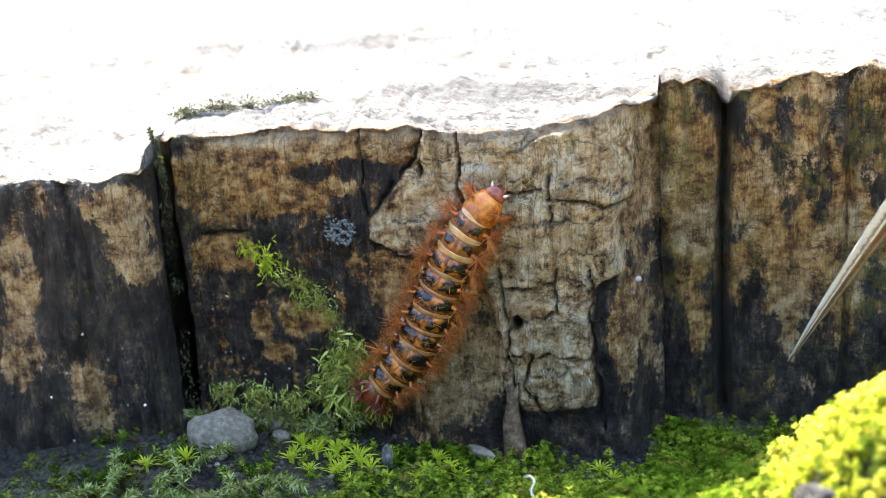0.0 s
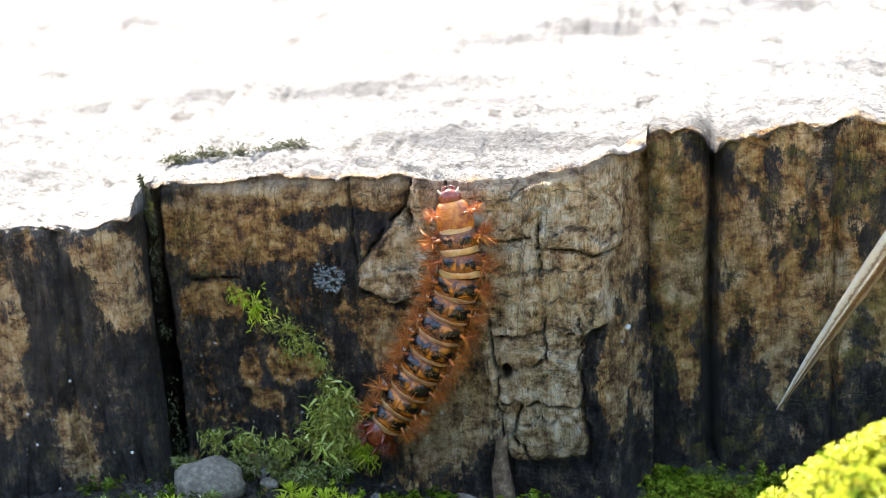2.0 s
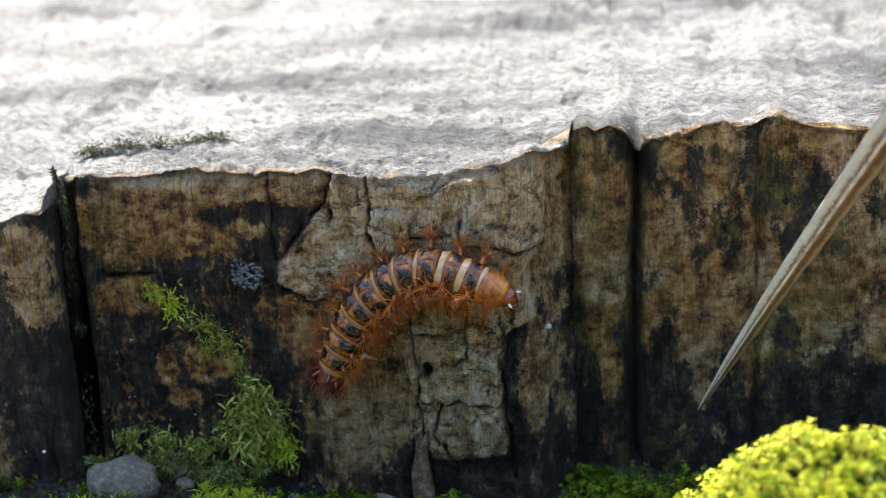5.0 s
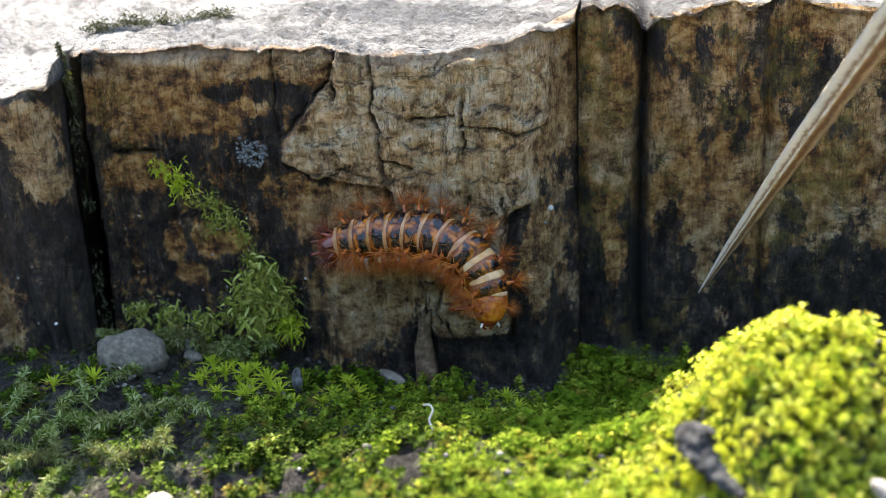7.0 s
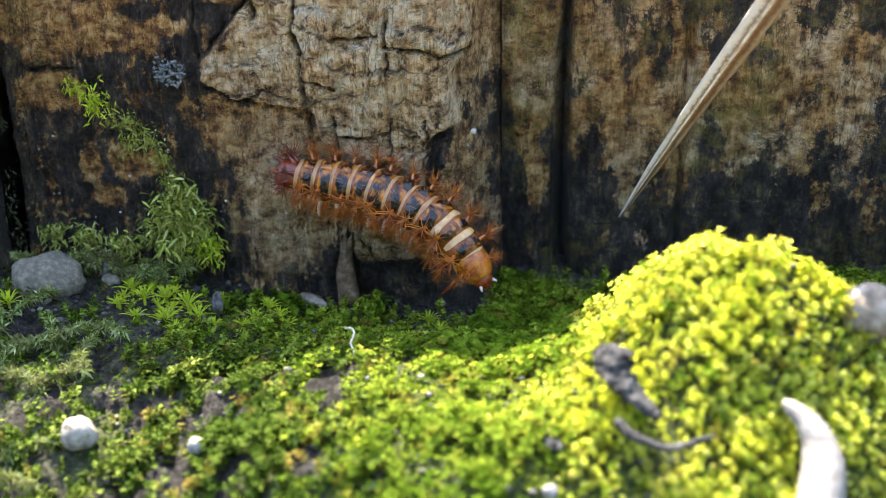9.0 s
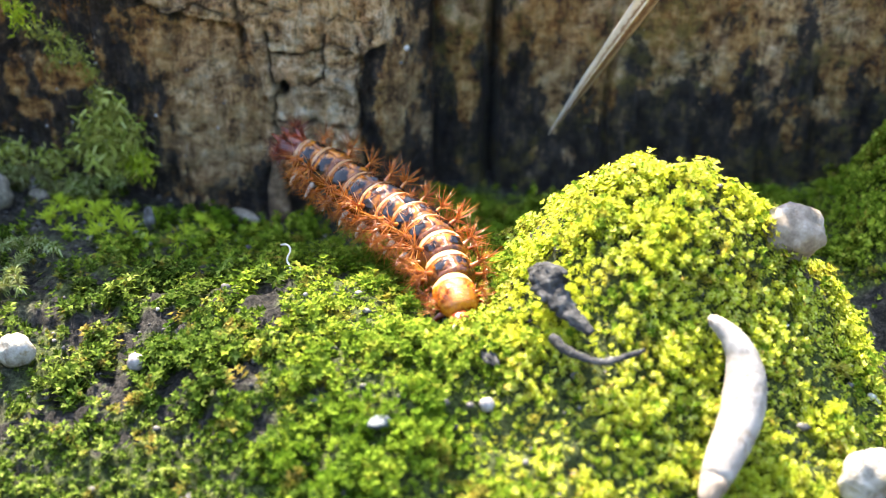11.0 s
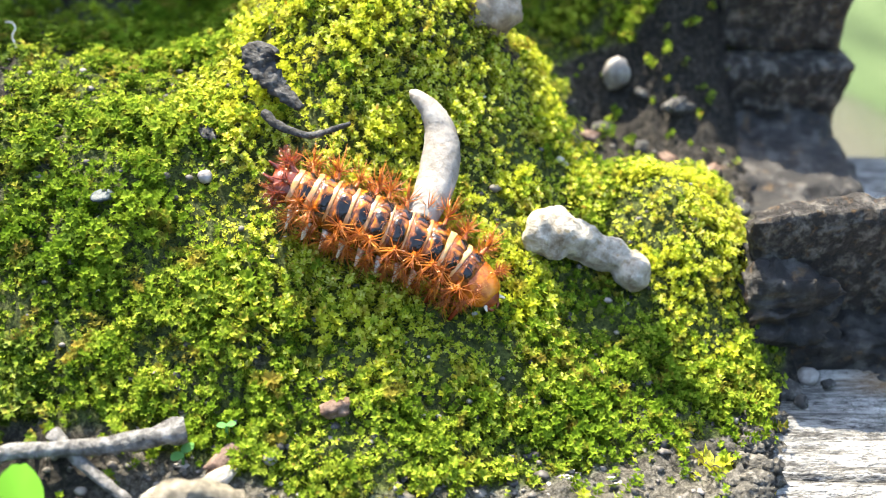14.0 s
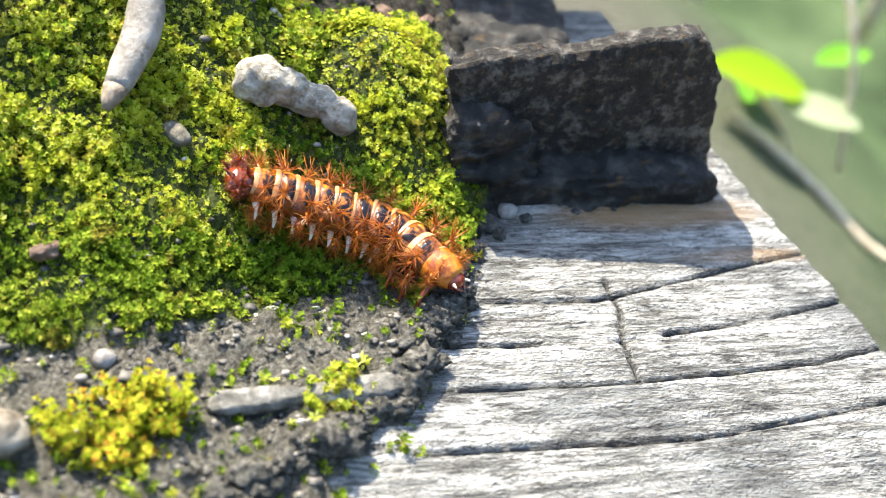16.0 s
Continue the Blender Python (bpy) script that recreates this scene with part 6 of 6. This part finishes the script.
SEGMENTS = 12
larva = new("larva")
larva.empty_display_size = 0.004
tagged(larva, "bristly orange beetle larva with black back plates, crawling", "larva")
BACK_TUFTS = [tuft(880 + k, 0.2, 8, 1.1, 0.8, 0.020, 0.6) for k in range(4)]
TUFTS = [tuft(900 + k, 1.0, 30, 2.15, 0.85, 0.040, 0.95) for k in range(6)]
SIDE_TUFTS = [tuft(950 + k, 1.25, 36, 1.9, 1.1, 0.038, 0.95) for k in range(6)]
LOW_TUFTS = [tuft(970 + k, 1.15, 46, 1.8, 1.15, 0.035, 0.9) for k in range(5)]
TAIL_TUFTS = [tuft(990 + k, 0.8, 34, 1.5, 0.9, 0.034, 0.9) for k in range(4)]
for tm in TAIL_TUFTS:
    tm.materials[0] = tm.materials[1] = MAT_TAIL
rng_l = np.random.RandomState(5)
rings = []
for i in range(SEGMENTS):
    # i = 0 is the collar behind the head
    w = np.interp(i, [0, 1, 3, 6, 9, 11], [1.34, 1.52, 1.69, 1.76, 1.58, 1.10])
    h = w * 0.96
    L = 2.8 if i == 0 else 2.15
    tail = i == SEGMENTS - 1
    seg = put("segment", mesh_of("segment", *ring_body(L, w, h, 0.74 if i == 0 else 0.90, 1.0, swell=0.24 if i == 0 else 0.17)), MAT_TAIL if tail else MAT_AMBER if i == 0 else MAT_ORANGE, larva,
              "collar segment of glossy amber skin" if i == 0 else "dark red hindmost segment" if tail else "")
    if not tail:
        width = 0.80 if i < 3 else 0.56
        put("hind_band", mesh_of("hind_band", *shell(L, w, h, 5, 175, -L / 2 - 0.02, -L / 2 + width, 1.015, 0.02, n=26, m=9, ragged=0.22, seed=40 + i, swell=0.17)), MAT_PALE if i < 3 else MAT_TAN, seg, "pale cream band" if i < 3 else "pale tan band")
    if 0 < i < 11:
        for a0, a1 in (((40, 85), (95, 140)) if i < 3 else ((10, 88), (92, 170))):
            n, mm = 28, 12
            sh = shell(L, w, h, a0, a1, -L / 2 + width - 0.02, L / 2 - 0.22, 1.0, 0.05, n=n, m=mm, bow=0.06, ragged=0.3, seed=i + a0, swell=0.17)
            put("back_plate", mesh_of("back_plate", *sh, attrs={"rim": shell_rim(n, mm)}), MAT_BLACK, seg, "glossy black plate")
    if i == 0:
        rows_t = ((34, TUFTS, 0.52), (10, SIDE_TUFTS, 0.52), (62, BACK_TUFTS, 0.7), (-10, LOW_TUFTS, 0.6), (48, BACK_TUFTS, 0.8))
    elif tail:
        rows_t = ((62, TAIL_TUFTS, 1.0), (25, TAIL_TUFTS, 1.0), (-5, TAIL_TUFTS, 0.9))
    else:
        rows_t = ((30, TUFTS, 0.84), (2, SIDE_TUFTS, 0.69), (-24, LOW_TUFTS, 0.73), (-48, LOW_TUFTS, 0.80), (66, BACK_TUFTS, 0.85))
    for row, (deg, kinds, size) in enumerate(rows_t):
        for side in (1, -1):
            a = radians(deg + rng_l.uniform(-4, 4))
            along = rng_l.uniform(-0.15, 0.35) + (0.2 if i == 0 else 0.0)
            pos = Vector((side * w * 1.04 * math.cos(a), along, h * 1.04 * math.sin(a)))
            out = Vector((side * math.cos(a), (-0.9 if tail else -0.35) if i > 8 else (0.45 if i == 0 else rng_l.uniform(-0.2, 0.2)), math.sin(a)))
            q = out.to_track_quat("Z", "Y")
            m4 = Matrix.LocRotScale(pos * MM, q, Vector([size * rng_l.uniform(0.9, 1.1)] * 3))
            put("bristle_tuft", kinds[(i * 3 + row + (side > 0)) % len(kinds)], None, seg, m=m4 @ Matrix.Rotation(rng_l.uniform(0, 6.28), 4, "Z"))
    if 2 < i < 11:
        for side in (1, -1):
            put("side_peg", mesh_of("side_peg", *tube([(0, 0, 0), (side * 0.5, 0, -0.15), (side * 0.95, 0.05, -0.45), (side * 1.15, 0.05, -0.8)], [0.30, 0.2, 0.14, 0.06], 8, rough=0.1, seed=i)), MAT_IVORY, seg, "pale fleshy peg", at(side * w * 0.86, -0.35, -h * 0.42))
    if i in (0, 1, 2):
        for side in (1, -1):
            put("leg", mesh_of("leg", *leg_mesh(side, i)), MAT_HEAD, seg, "short brown jointed leg", at(side * 0.7, 0.2, -h * 0.62))
    rings.append(seg)
head = put("head", mesh_of("head", *(lambda vf: (vf[0] * (0.92, 0.85, 0.66), vf[1]))(pebble(1, 1, 1, 77, 16, 0.05))), MAT_HEAD, larva, "red-brown glossy head capsule")
cam.data.dof.focus_object = rings[3]
for side in (1, -1):
    put("antenna", mesh_of("antenna", *tube(smooth_line([(side * 0.62, 0.50, 0.1), (side * 0.76, 0.68, 0.16), (side * 0.86, 0.90, 0.18)], 10), np.linspace(0.15, 0.06, 10), 8)), MAT_IVORY, head, "short ivory feeler")
    put("jaw", mesh_of("jaw", *tube(smooth_line([(side * 0.42, 0.62, -0.15), (side * 0.38, 0.9, -0.2), (side * 0.1, 1.05, -0.2)], 8), np.linspace(0.18, 0.06, 8), 8)), MAT_TAIL, head, "dark curved jaw")
for side in (1, -1):
    put("tail_horn", mesh_of("tail_horn", *tube(smooth_line([(side * 0.5, -0.6, 0.5), (side * 0.62, -1.2, 0.85), (side * 0.6, -1.7, 1.1)], 10), np.linspace(0.30, 0.05, 10), 8)), MAT_TAIL, rings[-1], "dark red horn")

POSES = []


def crawl(t, points, up_tail, up_head):
    """The larva's middle line at t, from tail to head (mm), and the way its back faces at both ends."""
    POSES.append((t, np.array(points, float), Vector(up_tail).normalized(), Vector(up_head).normalized()))


WALL = (-0.12, -1.0, 0.10)
crawl(0.0, [(-7.7, -2.8, 2.2), (-2.4, -2.8, 7.9), (0.4, -2.8, 13.7), (2.9, -2.8, 18.3), (5.7, -2.8, 21.6)], WALL, WALL)
crawl(0.5, [(-7.3, -2.8, 2.9), (-2.4, -2.8, 8.2), (0.7, -2.8, 14.3), (3.3, -2.8, 18.2), (6.7, -2.8, 21.2)], WALL, (-0.2, -1, 0.2))
crawl(1.0, [(-7.3, -2.8, 3.0), (-2.2, -2.8, 9.1), (0.8, -2.8, 14.4), (4.4, -2.8, 18.7), (8.2, -2.8, 21.6)], WALL, (-0.25, -1, 0.25))
crawl(1.5, [(-6.9, -2.8, 2.9), (-2.0, -2.8, 9.0), (1.3, -2.8, 14.3), (3.5, -2.8, 18.9), (4.3, -2.8, 25.1)], WALL, (0.05, -1, 0.1))
crawl(2.0, [(-6.1, -2.8, 2.6), (-1.9, -2.8, 8.4), (1.4, -2.8, 14.2), (3.1, -2.8, 19.3), (2.5, -2.8, 25.7)], WALL, (0.1, -1, 0.1))
crawl(2.5, [(-4.5, -2.8, 3.2), (-1.1, -2.8, 8.9), (1.2, -2.8, 14.6), (2.3, -2.8, 20.4), (0.6, -2.8, 26.1)], WALL, (0.15, -1, 0.1))
crawl(3.0, [(-2.7, -2.8, 4.2), (-1.1, -2.8, 10.3), (0.4, -2.8, 15.7), (1.1, -2.8, 21.0), (1.1, -2.8, 27.2)], WALL, (0, -1, 0.2))
crawl(3.5, [(-2.5, -2.8, 3.6), (-0.6, -2.8, 9.6), (1.1, -2.8, 15.0), (2.9, -2.8, 20.3), (5.5, -2.8, 27.2)], WALL, (-0.2, -1, 0.3))
crawl(4.0, [(-1.5, -2.7, 4.6), (-0.2, -2.7, 9.7), (0.6, -2.7, 13.6), (1.8, -2.7, 17.5), (3.2, -2.7, 20.6), (5.4, -2.7, 23.1), (8.3, -3.2, 25.0), (11.5, -3.6, 25.7)], WALL, (-0.3, -1, 0.5))
crawl(4.5, [(-2.5, -2.7, 5.0), (-1.5, -2.7, 9.0), (-0.2, -2.7, 13.0), (1.5, -2.7, 16.4), (3.5, -2.7, 19.2), (6.2, -3.0, 21.1), (9.7, -3.4, 20.9), (13.0, -3.8, 20.3)], (-0.3, -1, 0.15), (0.0, -0.75, 0.75))
crawl(5.0, [(-2.5, -2.7, 7.7), (-0.8, -2.7, 11.1), (0.9, -2.7, 14.3), (3.4, -2.9, 17.1), (7.2, -3.3, 18.7), (11.3, -3.8, 17.7), (14.1, -4.2, 16.5)], (-0.45, -1, 0.45), (0.1, -0.6, 0.85))
crawl(5.2, [(-2.2, -2.7, 8.2), (-0.3, -2.7, 12.2), (2.0, -2.7, 14.7), (5.0, -2.9, 16.9), (8.8, -3.3, 17.5), (12.9, -3.8, 16.5), (15.6, -4.2, 16.0)], (-0.45, -1, 0.5), (0.1, -0.6, 0.85))
crawl(7.3, [(-3.2, -2.7, 9.6), (-0.6, -2.9, 10.6), (3.4, -3.3, 11.4), (7.3, -4.0, 11.4), (10.2, -5.0, 10.3), (11.7, -6.0, 7.8), (11.7, -7.0, 4.3)], (-0.1, -0.6, 0.85), (0.65, -0.75, 0.3))
crawl(8.0, [(-3.4, -2.7, 10.1), (0.2, -2.9, 11.1), (4.1, -3.3, 11.7), (8.0, -4.0, 11.5), (10.6, -5.0, 10.3), (12.1, -6.0, 8.2), (12.1, -7.0, 3.7)], (-0.1, -0.6, 0.85), (0.65, -0.75, 0.3))
crawl(8.5, [(-3.7, -2.7, 8.4), (0.8, -2.9, 9.9), (4.7, -3.3, 10.1), (8.1, -4.0, 9.6), (11.0, -5.0, 7.9), (13.2, -6.2, 5.4), (14.7, -7.4, 2.6)], (-0.1, -0.6, 0.85), (0.6, -0.65, 0.4))
crawl(9.0, [(-0.3, -2.7, 10.1), (3.6, -3.0, 9.5), (7.5, -3.6, 9.1), (11.4, -4.6, 8.2), (14.8, -6.0, 6.5), (18.2, -7.6, 2.6)], (-0.05, -0.55, 0.85), (0.45, -0.55, 0.7))
crawl(9.2, [(-1.6, -2.7, 9.2), (2.8, -3.0, 8.3), (6.6, -3.4, 8.1), (10.5, -4.2, 7.5), (13.9, -5.2, 6.0), (16.8, -6.6, 4.3), (20.1, -8.2, 1.7)], (-0.05, -0.55, 0.85), (0.45, -0.55, 0.7))
crawl(11.3, [(8.7, -7.0, 6.1), (12.0, -9.5, 5.6), (16.0, -13.5, 5.1), (19.7, -18.5, 5.3), (22.0, -23.0, 5.4), (23.5, -27.0, 5.1), (24.5, -30.5, 4.6)], (0.2, -0.2, 1), (0.0, -0.3, 1))
crawl(11.5, [(11.6, -8.0, 4.7), (14.4, -11.0, 4.4), (18.4, -16.0, 4.6), (21.7, -21.5, 5.2), (24.4, -27.5, 5.4), (26.8, -31.5, 4.9)], (0.2, -0.2, 1), (0.0, -0.3, 1))
crawl(12.0, [(17.2, -14.5, 2.8), (20.3, -18.0, 4.1), (22.4, -24.0, 5.7), (23.8, -27.6, 5.9), (24.8, -30.3, 5.6), (25.9, -33.2, 4.5), (26.3, -35.9, 2.9)], (0.1, -0.2, 1), (0, -0.3, 1))
crawl(12.5, [(20.2, -17.5, 4.2), (22.3, -25.1, 5.6), (24.7, -30.7, 5.4), (26.3, -33.9, 4.1), (27.8, -36.3, 2.7), (29.6, -38.0, 1.6)], (0, -0.1, 1), (0, -0.3, 1))
crawl(13.0, [(21.6, -22.3, 5.2), (23.5, -28.0, 5.8), (26.0, -31.9, 5.1), (28.6, -34.4, 4.1), (30.9, -36.1, 2.9), (33.1, -37.1, 2.2), (35.5, -37.0, 2.0)], (0, -0.1, 1), (0, -0.3, 1))
crawl(13.5, [(25.0, -31.3, 5.2), (27.2, -33.3, 4.6), (30.0, -35.2, 3.5), (33.0, -36.9, 2.3), (35.6, -38.3, 1.2), (37.9, -39.4, 0.2), (39.9, -40.7, -0.8)], (0, -0.1, 1), (0, -0.3, 1))
crawl(14.0, [(28.5, -35.7, 3.2), (30.3, -36.2, 2.9), (33.3, -37.2, 2.1), (36.6, -38.2, 1.1), (39.7, -39.0, 0.1), (42.0, -40.1, -1.1), (43.5, -41.5, -2.1)], (0, -0.1, 1), (0.1, -0.3, 1))
crawl(14.5, [(33.5, -37.4, 2.0), (37.6, -38.0, 1.1), (41.3, -39.1, -0.3), (44.4, -40.2, -1.7), (46.5, -41.6, -3.0), (48.3, -43.5, -4.3)], (0, -0.1, 1), (0.1, -0.3, 1))
crawl(15.0, [(37.0, -37.6, 1.3), (39.5, -38.5, 0.3), (42.5, -40.2, -1.2), (45.6, -41.8, -2.9), (48.3, -43.7, -4.4), (50.2, -45.3, -5.6), (52.3, -47.0, -6.4)], (0, 0.05, 1), (0.1, 0.1, 1))
crawl(15.5, [(41.1, -40.2, -0.9), (44.8, -41.8, -2.6), (48.3, -42.8, -4.0), (51.9, -43.8, -5.2), (54.8, -44.8, -6.1), (56.7, -46.7, -6.3)], (0, 0.3, 1), (0.1, 0.3, 1))
crawl(16.0, [(44.7, -43.4, -3.3), (48.4, -43.7, -4.4), (52.9, -44.5, -5.7), (56.9, -46.0, -6.4), (59.2, -49.0, -6.3), (61.0, -51.4, -6.4)], (0, 0.3, 1), (0.1, 0.3, 1))


def body_frames(points, up_tail, up_head):
    """Poses of the head and of each segment along the middle line."""
    C = smooth_line(points, 81)
    d = np.concatenate([[0], np.cumsum(np.linalg.norm(np.diff(C, axis=0), axis=1))])
    total = d[-1]
    out = []
    marks = [0.965] + [0.905 - 0.0745 * i for i in range(SEGMENTS)]
    for k in marks:
        s = k * total
        p = np.array([np.interp(s, d, C[:, j]) for j in range(3)])
        a = np.array([np.interp(min(total, s + 0.6), d, C[:, j]) for j in range(3)])
        b = np.array([np.interp(max(0, s - 0.6), d, C[:, j]) for j in range(3)])
        fwd = Vector(a - b).normalized()
        up = (up_tail * (1 - k) + up_head * k)
        right = fwd.cross(up).normalized()
        up = right.cross(fwd).normalized()
        m = Matrix((right, fwd, up)).transposed().to_4x4()
        m.translation = Vector(p) * MM
        out.append(m)
    return out


def motions():
    rows = [(t, body_frames(p, u, v), Vector(p.mean(axis=0)) * MM) for t, p, u, v in POSES]
    walk(larva, [(t, Matrix.Translation(c)) for t, _, c in rows])
    for k, ob in enumerate([head] + rings):
        walk(ob, [(t, Matrix.Translation(-c) @ fr[k]) for t, fr, c in rows])


motions()
